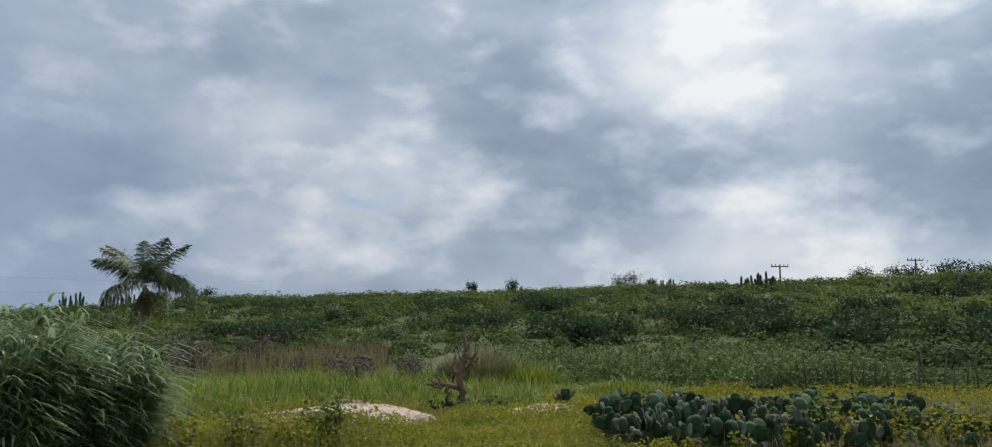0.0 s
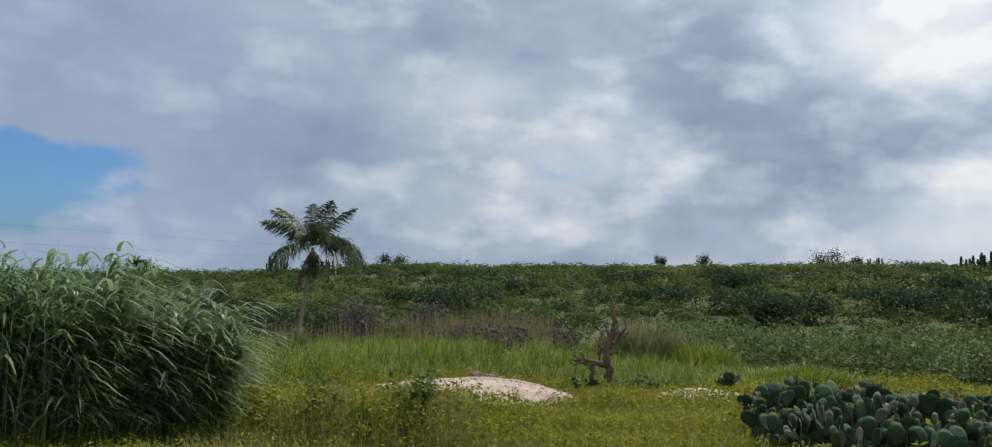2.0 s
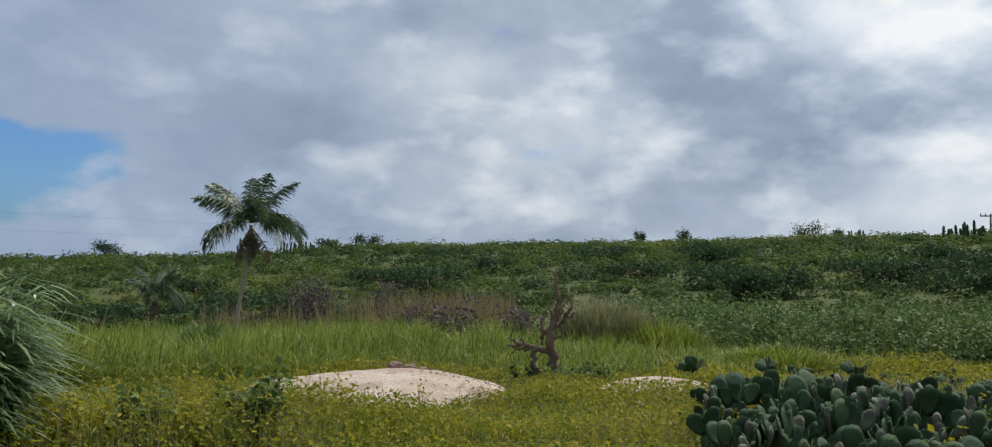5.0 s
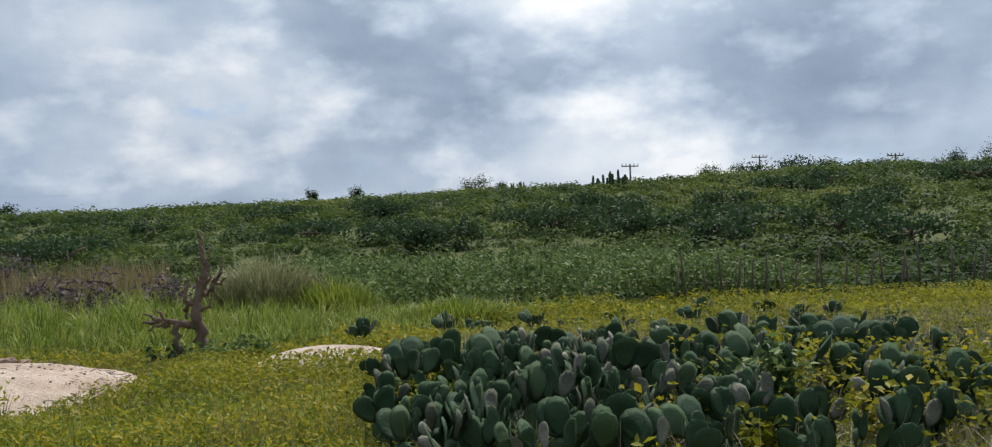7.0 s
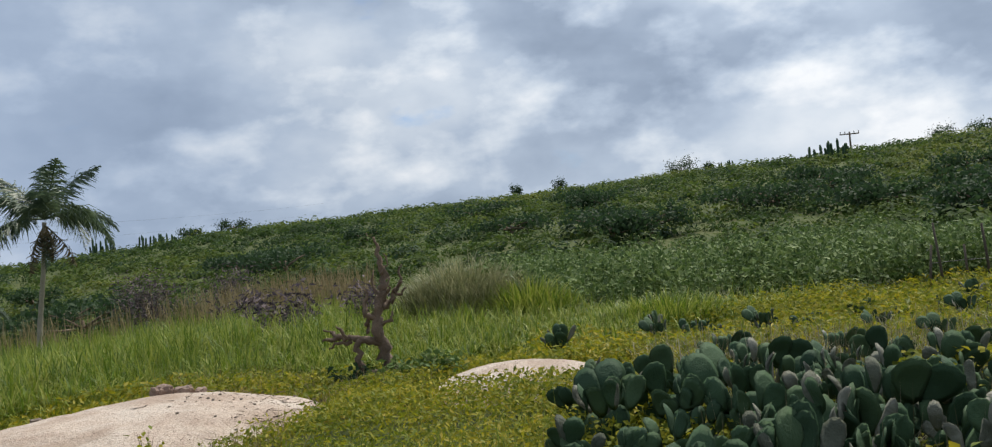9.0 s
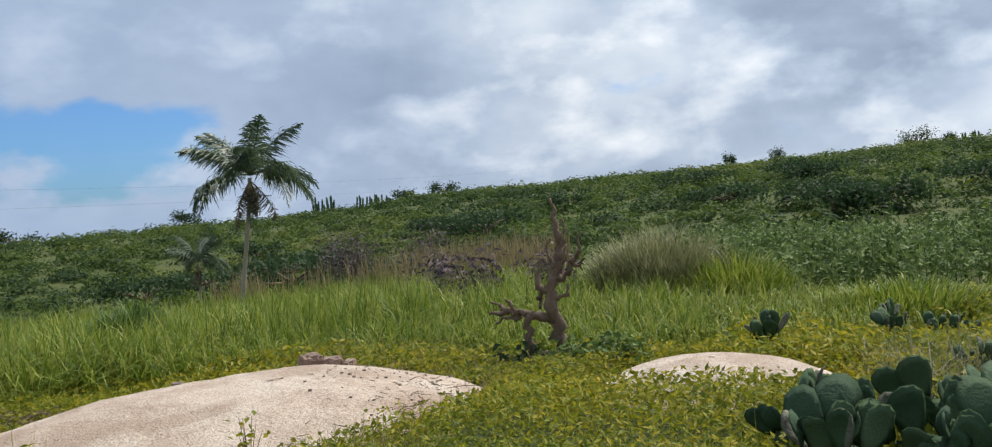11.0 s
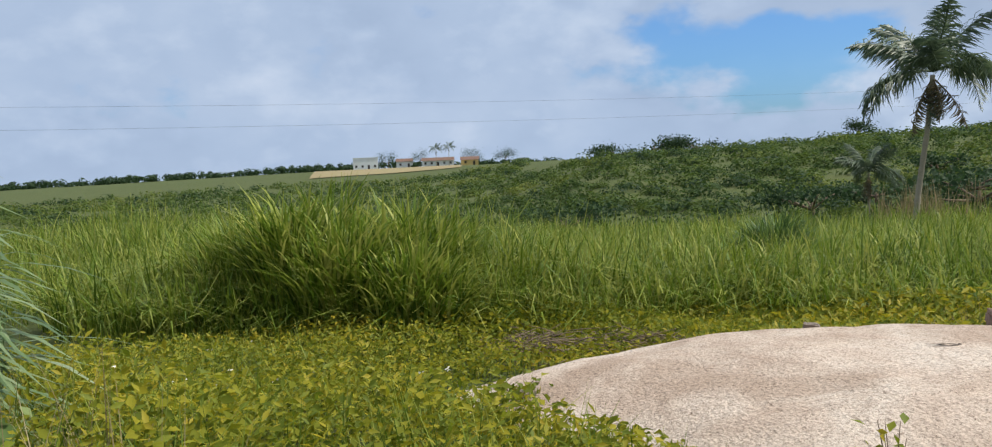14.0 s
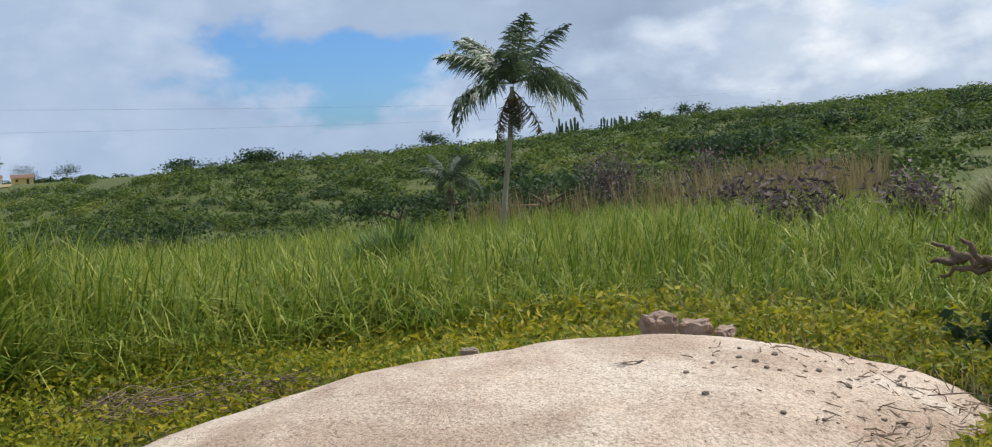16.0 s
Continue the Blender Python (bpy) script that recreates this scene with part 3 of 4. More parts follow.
def bent_clump(x, y, radius, height, n, seed):
    """Head-high fodder grass: canes with long leaves streaming downwind and drooping at the tips."""
    rng = np.random.default_rng(seed)
    base = float(land(x, y))
    holder = new("fodder_grass_clump")
    holder.location = (x, y, base)
    m = n // 9
    r, a = radius * np.sqrt(rng.uniform(0, 1, m)), rng.uniform(0, 6.28, m)
    cx, cy = r * np.cos(a), r * np.sin(a)
    ch = height * (1 - 0.22 * (r / radius) ** 2) * rng.uniform(0.6, 1.06, m)
    v, f = blades(np.stack([cx, cy, land(x + cx, y + cy) - base], 1), ch, np.full(m, 0.016), rng.uniform(0.05, 0.25, m), rng.normal(0.0, 0.6, m), 4, 0.5)
    part("stem", mesh_from("stem", v, f, M_CLUMP), None, holder)
    n = int(n * 0.7)
    k = rng.integers(0, m, n)
    s = rng.uniform(0.12, 1.0, n) ** 0.75
    lean = 0.15 * ch[k] * s ** 1.8
    root = np.stack([cx[k] + lean, cy[k], land(x + cx[k], y + cy[k]) - base + ch[k] * s * 0.93], 1)
    rise = rng.uniform(0.26, 0.5, n)
    v, f = blades(root, rise, rng.uniform(0.03, 0.068, n), rng.uniform(0.8, 2.2, n), rng.normal(0.0, 0.6, n) + np.where(rng.uniform(0, 1, n) < 0.18, math.pi, 0), 5, 1.45)
    part("foliage", mesh_from("foliage", v, f, M_CLUMP), None, holder)
    tagged(holder, "dense head-high fodder grass bent by the wind", "grass clump", group="fodder grass clumps")


# the big wind-bent clumps beside the start of the walk
for k, (cx, cy, cr, ch, cn) in enumerate([(-5.7, 12.45, 0.75, 2.05, 3000), (-6.7, 11.7, 1.05, 2.5, 4400), (-7.8, 11.8, 0.8, 2.5, 2800), (-8.7, 11.0, 1.2, 2.6, 3800)]):
    bent_clump(cx, cy, cr, ch, cn, 60 + k)
edge = random.Random(71)
for k, (cx, cy, ch) in enumerate([(-8.3, 17.3, 1.3), (-9.2, 16.9, 1.7), (-10.2, 16.6, 2.0), (-9.6, 17.9, 1.9), (-10.9, 17.4, 2.1), (-11.6, 16.5, 1.8), (-12.6, 17.0, 1.7)]):
    grass_tussock("fodder_grass_clump", cx, cy, edge.uniform(0.5, 0.75), ch, 620, M_GRASS, "thick green grass clump at the field's edge", 70 + k, 0.15, 0.75, 0.036, "fodder grass clumps")
grass_tussock("grass_tussock", -9.5, 24.3, 0.6, 1.3, 1100, M_TUFT, "dark green round grass tussock in the field", 81, 0, 0.6, 0.028)
grass_tussock("grass_tussock", -0.6, 29.2, 1.45, 1.85, 3200, M_OLIVE, "tall olive-grey grass bush behind the dead tree", 82, 0, 0.6, 0.02)
grass_tussock("grass_tussock", 0.9, 28.0, 1.0, 1.3, 900, M_GRASS, "green grass bush next to the olive one", 83, 0, 0.6, 0.026)
grass_tussock("grass_tussock", 3.4, 25.6, 1.2, 0.85, 1300, M_GRASS, "bright green grass tussock before the crop", 84, 0, 0.7, 0.024)


def reed_bed():
    rng = np.random.default_rng(12)
    n = 4500
    x, y = rng.uniform(-17, -5, n), rng.uniform(37.2, 42, n)
    keep = fbm(x, y, 0.6, 88) > -0.2
    x, y = x[keep], y[keep]
    n = len(x)
    h = rng.uniform(0.9, 1.9, n)
    v, f = blades(np.stack([x, y, land(x, y)], 1), h, rng.uniform(0.02, 0.035, n), rng.uniform(0.05, 0.35, n), rng.uniform(0, 6.28, n), 3)
    tagged(new("dry_reeds", mesh_from("dry_reeds", v, f, M_REED)), "straw-coloured dry reeds beyond the tall grass", "reeds", kind="stuff")


reed_bed()


# ---- leafy shrubs and the crop ----
def shrub(name, x, y, r, h, n, material, label, seed, leaf=0.07, group="", category="shrub", aspect=1.7):
    rng = np.random.default_rng(seed)
    base = float(land(x, y))
    holder = new(name)
    holder.location = (x, y, base)
    tips = []
    for i in range(7):
        a, out = rng.uniform(0, 6.28), rng.uniform(0.2, 0.8) * r
        tip = (out * math.cos(a), out * math.sin(a), h * rng.uniform(0.6, 0.95))
        tips.append(tip)
    sticks = [tube(smooth_line([(0, 0, -0.03), (t[0] * 0.4, t[1] * 0.4, t[2] * 0.55), t], 3), np.linspace(0.014, 0.004, 7) * (0.25 + r), 5) for t in tips]
    for v, f in sticks:
        part("stem", mesh_from("stem", v, f, M_TWIG), None, holder)
    t = np.array(tips)[rng.integers(0, 7, n)]
    s = rng.uniform(0.12, 1.05, n)[:, None]
    c = t * s + rng.normal(0, 0.22 * r, (n, 3)) * np.array([1, 1, 0.7])
    c[:, 2] = np.clip(c[:, 2], 0.03, h * 1.1)
    nrm = unit(rng.normal(0, 0.6, (n, 3)) + np.array([0, 0, 0.9]))
    v, f = leaves(c, nrm, leaf * rng.uniform(0.6, 1.3, n), rng, aspect)
    part("foliage", mesh_from("foliage", v, f, material), None, holder)
    return tagged(holder, label, category, group=group)


shrub("weed_shrub", -2.55, 12.75, 0.36, 1.0, 900, M_CROP, "upright leafy green weed beside the rock", 201, 0.06)
shrub("weed_shrub", -3.15, 12.8, 0.36, 0.75, 700, M_HERB, "yellow-green bushy weed in low grass", 202, 0.05)
shrub("weed_shrub", -3.75, 12.9, 0.4, 0.85, 700, M_CROP, "leafy green weed on thin stems", 203, 0.06)
shrub("weed_shrub", -4.5, 12.9, 0.5, 0.75, 800, M_HERB, "broad yellow-green weed beside tall grass", 212, 0.05)
shrub("weed_shrub", 1.85, 11.6, 0.33, 0.42, 600, M_HERB, "bright yellow-green weed in front of cactus", 204, 0.05)
shrub("weed_shrub", 3.4, 13.2, 0.35, 0.6, 500, M_HERB, "feathery light green weed among cactus", 205, 0.05)
shrub("weed_shrub", 4.7, 14.2, 0.4, 0.75, 600, M_CROP, "green leafy weed standing among cactus", 206, 0.06)
for k, (wx, wy, wr, wh) in enumerate([(2.25, 12.0, 0.28, 0.4), (3.1, 12.1, 0.34, 0.45), (3.9, 12.4, 0.3, 0.6), (4.9, 12.7, 0.4, 0.7), (5.7, 13.6, 0.4, 0.75), (6.4, 12.9, 0.4, 0.7), (5.4, 15.2, 0.45, 0.8), (7.2, 14.6, 0.45, 0.8)]):
    shrub("weed_shrub", wx, wy, wr, wh, 420, M_HERB if k % 2 else M_WEED, "yellow-green weed growing up among cactus pads", 220 + k, 0.045, "weeds among the cactus")
shrub("weed_shrub", -0.8, 21.3, 0.4, 0.35, 420, M_CROP, "dark tangle of weeds round the dead tree", 207, 0.06)
shrub("weed_shrub", -1.45, 21.4, 0.35, 0.35, 350, M_DARK, "dark low bush at the dead tree's foot", 208, 0.06)
shrub("weed_shrub", -0.2, 21.2, 0.5, 0.4, 500, M_CROP, "small green bush near the dead tree", 209, 0.06)
shrub("rock_weed", -2.0, 16.35, 0.16, 0.55, 46, M_HERB, "single thin weed growing at the rock's edge", 210, 0.035)
shrub("rock_weed", -4.9, 16.3, 0.25, 0.3, 160, M_HERB, "low weed tuft beside the pale rock", 211, 0.05)


for k, (cx, cy, cr, ch, cn) in enumerate([(-4.7, 29.4, 1.25, 1.45, 1700), (-3.0, 29.6, 0.9, 1.3, 1100), (-15.6, 46.0, 2.3, 2.3, 2400), (-12.2, 44.5, 1.6, 1.9, 1400), (-8.4, 36.5, 1.0, 1.3, 900)]):
    shrub("purple_bush", cx, cy, cr, ch, cn, M_PURPLE, "grey-purple twiggy seeding bush in the field", 90 + k, 0.055, "purple bushes", aspect=3.2)


def leafy_weeds():
    """Broader leaved weeds in patches among the low ones."""
    rng = np.random.default_rng(35)
    pieces = []
    for n, box, size in ((52000, (-9.0, 3.0, 11.8, 21.5), 0.034), (60000, (1.8, 17.0, 12.0, 28.5), 0.045)):
        x, y = scatter(rng, n, *box)
        keep = off_rock(x, y, 1.03) & (fbm(x, y, 0.9, 36) + 0.5 * fbm(x, y, 3.0, 37) + rng.normal(0, 0.15, n) > 0.15) & (y < field_edge(x) + 1.0)
        x, y = x[keep], y[keep]
        n = len(x)
        h = (cover_height(x, y) + 0.07 + 0.16 * sstep(20, 26, y) + 0.26 * sstep(3.0, 4.2, x) * sstep(11.8, 12.6, y) * sstep(19, 16, y)) * np.sqrt(rng.uniform(0.1, 1, n))
        nrm = unit(np.stack([rng.normal(0, 0.6, n), rng.normal(-0.2, 0.6, n), np.ones(n)], 1))
        pieces.append(leaves(np.stack([x, y, land(x, y) + h], 1), nrm, size * rng.uniform(0.6, 1.4, n), rng, 1.6))
    v, f = join(pieces)
    tagged(new("leafy_weeds", mesh_from("leafy_weeds", v, f, M_WEED)), "green broad-leaved weeds in loose patches", "weeds", kind="stuff")


leafy_weeds()


def crop_field():
    """Rows of leafy plants, too many to count."""
    rng = np.random.default_rng(33)
    pieces = []
    for k in range(620):
        x, y = rng.uniform(-1.0, 13.0), rng.uniform(28.7, 40)
        if y < 28.5 + 0.05 * abs(x - 4):
            continue
        h, n = rng.uniform(0.7, 1.45), 70
        base = np.array([x, y, float(land(x, y))])
        c = base + np.stack([rng.normal(0, 0.16, n), rng.normal(0, 0.16, n), h * rng.uniform(0.25, 1, n)], 1)
        pieces.append(leaves(c, unit(rng.normal(0, 0.7, (n, 3)) + np.array([0, -0.3, 0.8])), rng.uniform(0.035, 0.09, n), rng, 2.2))
        pieces.append(tube([base - np.array([0, 0, 0.05]), base + np.array([0, 0, h])], [0.015, 0.008], 4))
    v, f = join(pieces)
    tagged(new("crop_plants", mesh_from("crop_plants", v, f, M_CROP)), "field of upright dark leafy crop plants", "crop", kind="stuff")


crop_field()


# ---- prickly pear patch ----
def pad_mesh(name, w, h, thick, material, seed):
    """One flat obovate pad standing on its narrow end, gently dented, with a raised rim."""
    rng = np.random.default_rng(seed)
    nu, nv = 12, 3
    vs = []
    ph = rng.uniform(0, 6.28, 4)
    for side in (1, -1):
        for j in range(nv):
            q = j / nv
            for i in range(nu):
                a = 2 * math.pi * i / nu
                ex, ez = math.sin(a), -math.cos(a)
                shape = 1.0 + 0.05 * math.sin(3 * a + ph[0]) + 0.03 * math.sin(5 * a + ph[1])
                wid = w / 2 * (0.78 + 0.22 * ez) * shape
                y = side * thick / 2 * math.sqrt(max(0.0, 1 - q ** 3)) + 0.02 * math.sin(3 * q * ez + ph[2])
                vs.append((ex * wid * (0.02 + q * 0.98 if j else 0.1), y, h / 2 + ez * h / 2 * (q if j else 0.1)))
    rim = len(vs)
    for i in range(nu):
        a = 2 * math.pi * i / nu
        ex, ez = math.sin(a), -math.cos(a)
        shape = 1.0 + 0.05 * math.sin(3 * a + ph[0]) + 0.03 * math.sin(5 * a + ph[1])
        vs.append((ex * w / 2 * (0.78 + 0.22 * ez) * shape, 0.02 * math.sin(3 * ez + ph[2]), h / 2 + ez * h / 2))
    quads, caps = [], []
    for s in (0, 1):
        o = s * nv * nu
        for j in range(nv):
            for i in range(nu):
                i2 = (i + 1) % nu
                lo, hi = o + j * nu, (o + (j + 1) * nu if j < nv - 1 else rim)
                q = (lo + i, lo + i2, hi + i2, hi + i)
                quads.append(q if s == 0 else q[::-1])
        for i in range(1, nu - 1):
            c = (o, o + i + 1, o + i)
            caps.append(c if s == 0 else c[::-1])
    return mesh_from(name, np.array(vs), [np.array(quads), np.array(caps)], material, True)


PADS = [pad_mesh("pad", w, h, 0.022, M_PAD, k) for k, (w, h) in enumerate([(0.31, 0.39), (0.28, 0.40), (0.36, 0.42), (0.24, 0.33), (0.27, 0.32)])]
OLD_PADS = [pad_mesh("pad", w, h, 0.03, M_PADOLD, 20 + k) for k, (w, h) in enumerate([(0.17, 0.33), (0.14, 0.40), (0.20, 0.30)])]


def prickly_pear(seed, levels):
    """A plant of stacked pads: each pad stands on the rim of the one below."""
    rng = random.Random(seed)
    holder = new("prickly_pear_cactus")

    def grow(m, level):
        old = rng.random() < (0.35 if level == 0 else 0.07)
        me = rng.choice(OLD_PADS if old else PADS)
        ob = part("pad", me, None, holder, "grey withered pad" if old else "")
        s = rng.uniform(0.8, 1.12) * (0.92 ** level)
        ob.matrix_local = m @ Matrix.Scale(s, 4)
        if level + 1 >= levels:
            return
        zs = [v.co.z for v in me.vertices]
        hh, ww = max(zs) * s, max(v.co.x for v in me.vertices) * s
        for _ in range(rng.choice((1, 2, 2, 3))):
            a = rng.uniform(-0.9, 0.9)
            at = Matrix.Translation((ww * 0.95 * math.sin(a), 0, hh * (0.5 + 0.46 * math.cos(a))))
            grow(m @ at @ pose(0, 0, 0, rng.uniform(-16, 16), math.degrees(a) * 0.6, rng.uniform(-38, 38)), level + 1)
    for _ in range(rng.choice((2, 3, 3))):
        grow(pose(rng.uniform(-0.18, 0.18), rng.uniform(-0.18, 0.18), -0.05, rng.uniform(-14, 14), rng.uniform(-22, 22), rng.uniform(-45, 45)), 0)
    return tagged(holder, "dark green prickly pear cactus with stacked flat pads", "cactus", group="prickly pear patch")


def cactus_patch():
    rng = random.Random(77)
    kinds = [prickly_pear(300 + k, 3) for k in range(6)] + [prickly_pear(320 + k, 2) for k in range(3)]
    spots = []

    def free(x, y, d):
        return all((x - a) ** 2 + (y - b) ** 2 > d * d for a, b in spots)
    tries = 0
    while len(spots) < 300 and tries < 4500:
        tries += 1
        far = tries > 4000
        x, y = (rng.uniform(1.4, 11.5), rng.uniform(16, 24.5)) if far else (rng.uniform(1.4, 8.5), rng.uniform(12.2, 14.6 if tries < 1500 else 17.2))
        left = 1.62 + 0.45 * max(0, 13.2 - y) + 0.2 * max(0, y - 16.5)
        if x < left or not free(x, y, 0.62 if far else min(0.55, 0.37 + 0.07 * max(0, x - 3.4))) or (y > 17.0 and rng.random() < 0.45):
            continue
        spots.append((x, y))
    for i, (x, y) in enumerate(spots + [(1.5, 22.3), (3.9, 23.2)]):
        small = y > 17.5 or (x > 4.8 and rng.random() < 0.3)
        k = rng.randrange(6) if not small else rng.randrange(3, 9)
        m = pose(x, y, float(land(x, y)) - 0.02, 0, 0, rng.choice((0, 180)) + rng.gauss(0, 35)) @ Matrix.Scale(rng.uniform(0.8, 1.1) * (0.62 if small else 0.92), 4)
        if (x, y) == (1.5, 22.3):
            m = m @ Matrix.Scale(1.35, 4)
        if i < len(kinds):
            kinds[i].matrix_basis = m
        else:
            copy_thing(kinds[k], m)


cactus_patch()


def dry_stalks():
    """Pale dry stems leaning through the cactus."""
    rng = np.random.default_rng(44)
    x, y = scatter(rng, 17000, 2.4, 12.5, 11.8, 21)
    n = len(x)
    v, f = blades(np.stack([x, y, land(x, y)], 1), rng.uniform(0.3, 0.72, n), rng.uniform(0.005, 0.011, n), rng.uniform(0, 1.3, n), rng.uniform(0, 6.28, n), 3)
    tagged(new("dry_stalks", mesh_from("dry_stalks", v, f, M_STALK)), "pale dry stalks standing among the cactus", "stalks", kind="stuff")


dry_stalks()


# ---- dead tree ----
def dead_tree(x, y):
    holder = new("dead_tree")
    holder.location = (x, y, float(land(x, y)))

    def limb(name, pts, r0, r1, seed, steps=5, sides=10):
        line = smooth_line(pts, steps)
        rng = np.random.default_rng(seed)
        line = [tuple(np.array(p) + rng.normal(0, 0.016, 3)) for p in line]
        v, f = tube(line, np.linspace(r0, r1, len(line)) * 0.98 * rng.uniform(0.75, 1.25, len(line)), sides, 0.2, seed)
        part(name, mesh_from(name, v, f, M_BARK, True), None, holder)
    limb("trunk", [(0.16, 0, -0.15), (0.13, 0, 0.2), (0.05, 0.03, 0.42), (0.0, 0, 0.68), (-0.03, -0.02, 0.95), (0.04, 0, 1.2), (0.10, 0, 1.35)], 0.10, 0.075, 1, 4)
    limb("branch", [(0.07, 0, 1.28), (0.12, 0.02, 1.5), (0.10, 0.0, 1.72), (0.06, 0.02, 1.92), (0.03, 0, 2.12)], 0.06, 0.018, 12, 4)
    limb("branch", [(0.02, 0, 0.62), (-0.2, -0.05, 0.69), (-0.42, -0.06, 0.72), (-0.66, -0.02, 0.77)], 0.062, 0.034, 2, 4)
    limb("branch", [(-0.3, -0.05, 0.70), (-0.33, -0.08, 0.45), (-0.26, -0.06, 0.18), (-0.2, -0.02, -0.1)], 0.042, 0.05, 3, 4)
    limb("branch", [(0.07, 0, 1.12), (0.18, 0.03, 1.2), (0.27, 0.04, 1.36), (0.36, 0.02, 1.46)], 0.05, 0.022, 4, 4)
    limb("branch", [(-0.02, 0, 0.98), (-0.13, -0.05, 1.02), (-0.18, -0.04, 1.16), (-0.12, 0, 1.3), (-0.14, 0, 1.38)], 0.042, 0.018, 5, 4)
    limb("branch", [(-0.12, -0.02, 1.03), (-0.19, 0.04, 0.9), (-0.16, 0.05, 0.76)], 0.034, 0.02, 6, 4)
    limb("branch", [(0.1, 0, 1.33), (0.2, -0.08, 1.36), (0.23, -0.1, 1.58)], 0.035, 0.012, 7, 4)
    limb("branch", [(0.11, 0, 1.6), (0.17, 0, 1.7), (0.17, 0, 1.86)], 0.022, 0.01, 8, 3)
    limb("branch", [(0.02, 0, 1.25), (-0.06, 0.06, 1.42), (-0.05, 0.08, 1.62)], 0.03, 0.01, 13, 3)
    limb("branch", [(-0.6, -0.02, 0.76), (-0.72, -0.08, 0.72), (-0.8, -0.1, 0.73)], 0.032, 0.014, 9, 3)
    limb("branch", [(-0.58, -0.02, 0.75), (-0.7, 0.02, 0.83), (-0.78, 0.03, 0.84)], 0.03, 0.012, 14, 3)
    limb("branch", [(0.25, 0.04, 1.34), (0.33, 0.0, 1.28), (0.42, -0.03, 1.38)], 0.028, 0.01, 15, 3)
    limb("branch", [(0.36, 0.02, 1.45), (0.34, 0.05, 1.6), (0.4, 0.06, 1.72)], 0.022, 0.008, 16, 3)
    limb("branch", [(-0.45, -0.06, 0.73), (-0.52, -0.1, 0.86), (-0.6, -0.12, 0.9)], 0.028, 0.012, 17, 3)
    limb("branch", [(0.0, -0.02, 0.85), (0.16, -0.08, 0.92), (0.22, -0.1, 1.06)], 0.035, 0.014, 18, 3)
    limb("branch", [(-0.4, -0.05, 0.68), (-0.6, -0.06, 0.66), (-0.74, -0.04, 0.62)], 0.034, 0.012, 19, 3)
    limb("root", [(0.14, 0, 0.1), (-0.02, -0.2, 0.25), (-0.12, -0.3, 0.3)], 0.055, 0.03, 10, 3)
    limb("root", [(0.14, 0.05, 0.1), (0.45, -0.15, 0.05), (0.9, -0.25, -0.02)], 0.06, 0.03, 11, 3)
    tagged(holder, "bare broken dead tree, grey-brown weathered wood", "dead tree")


dead_tree(-1.02, 21.6)


# ---- palms ----
def frond_mesh(length, droop, n, leaf, material, seed, twist=0.3):
    """A feather leaf: an arching midrib along +x with hanging leaflets on both sides."""
    rng = np.random.default_rng(seed)
    u = np.linspace(0, 1, 9)
    mid = np.stack([length * (u - 0.18 * droop * u ** 2.5), np.zeros(9), length * (0.42 * u - droop * 0.75 * u ** 2.2)], 1)
    pieces = [tube([tuple(p) for p in mid], np.linspace(0.03, 0.006, 9), 5)]
    s = np.repeat(np.linspace(0.16, 1.0, n), 2)
    px = np.interp(s, u, mid[:, 0])
    pz = np.interp(s, u, mid[:, 2])
    m = len(s)
    side = np.tile([1.0, -1.0], n)
    L = leaf * np.sin(np.clip(0.25 + 0.8 * s, 0, 1) * math.pi) ** 0.6 * rng.uniform(0.75, 1.15, m) + 0.08
    dirs = unit(np.stack([0.55 + 0.2 * rng.normal(size=m), side * (0.75 + 0.2 * rng.normal(size=m)), -0.25 + twist * rng.normal(size=m)], 1))
    root = np.stack([px, np.zeros(m), pz], 1)
    tip = root + dirs * L[:, None] + np.array([0, 0, -0.35]) * L[:, None]
    half = root + dirs * L[:, None] * 0.55
    w = np.array([0.019, 0, 0.006])
    vs = np.stack([root - w * 0.7, root + w * 0.7, half + w, half - w, tip], 1).reshape(-1, 3)
    b = (np.arange(m) * 5)[:, None]
    pieces.append((vs, [b + np.array([0, 1, 2, 3]), b + np.array([3, 2, 4])]))
    v, f = join(pieces)
    return mesh_from("frond", v, f, material)


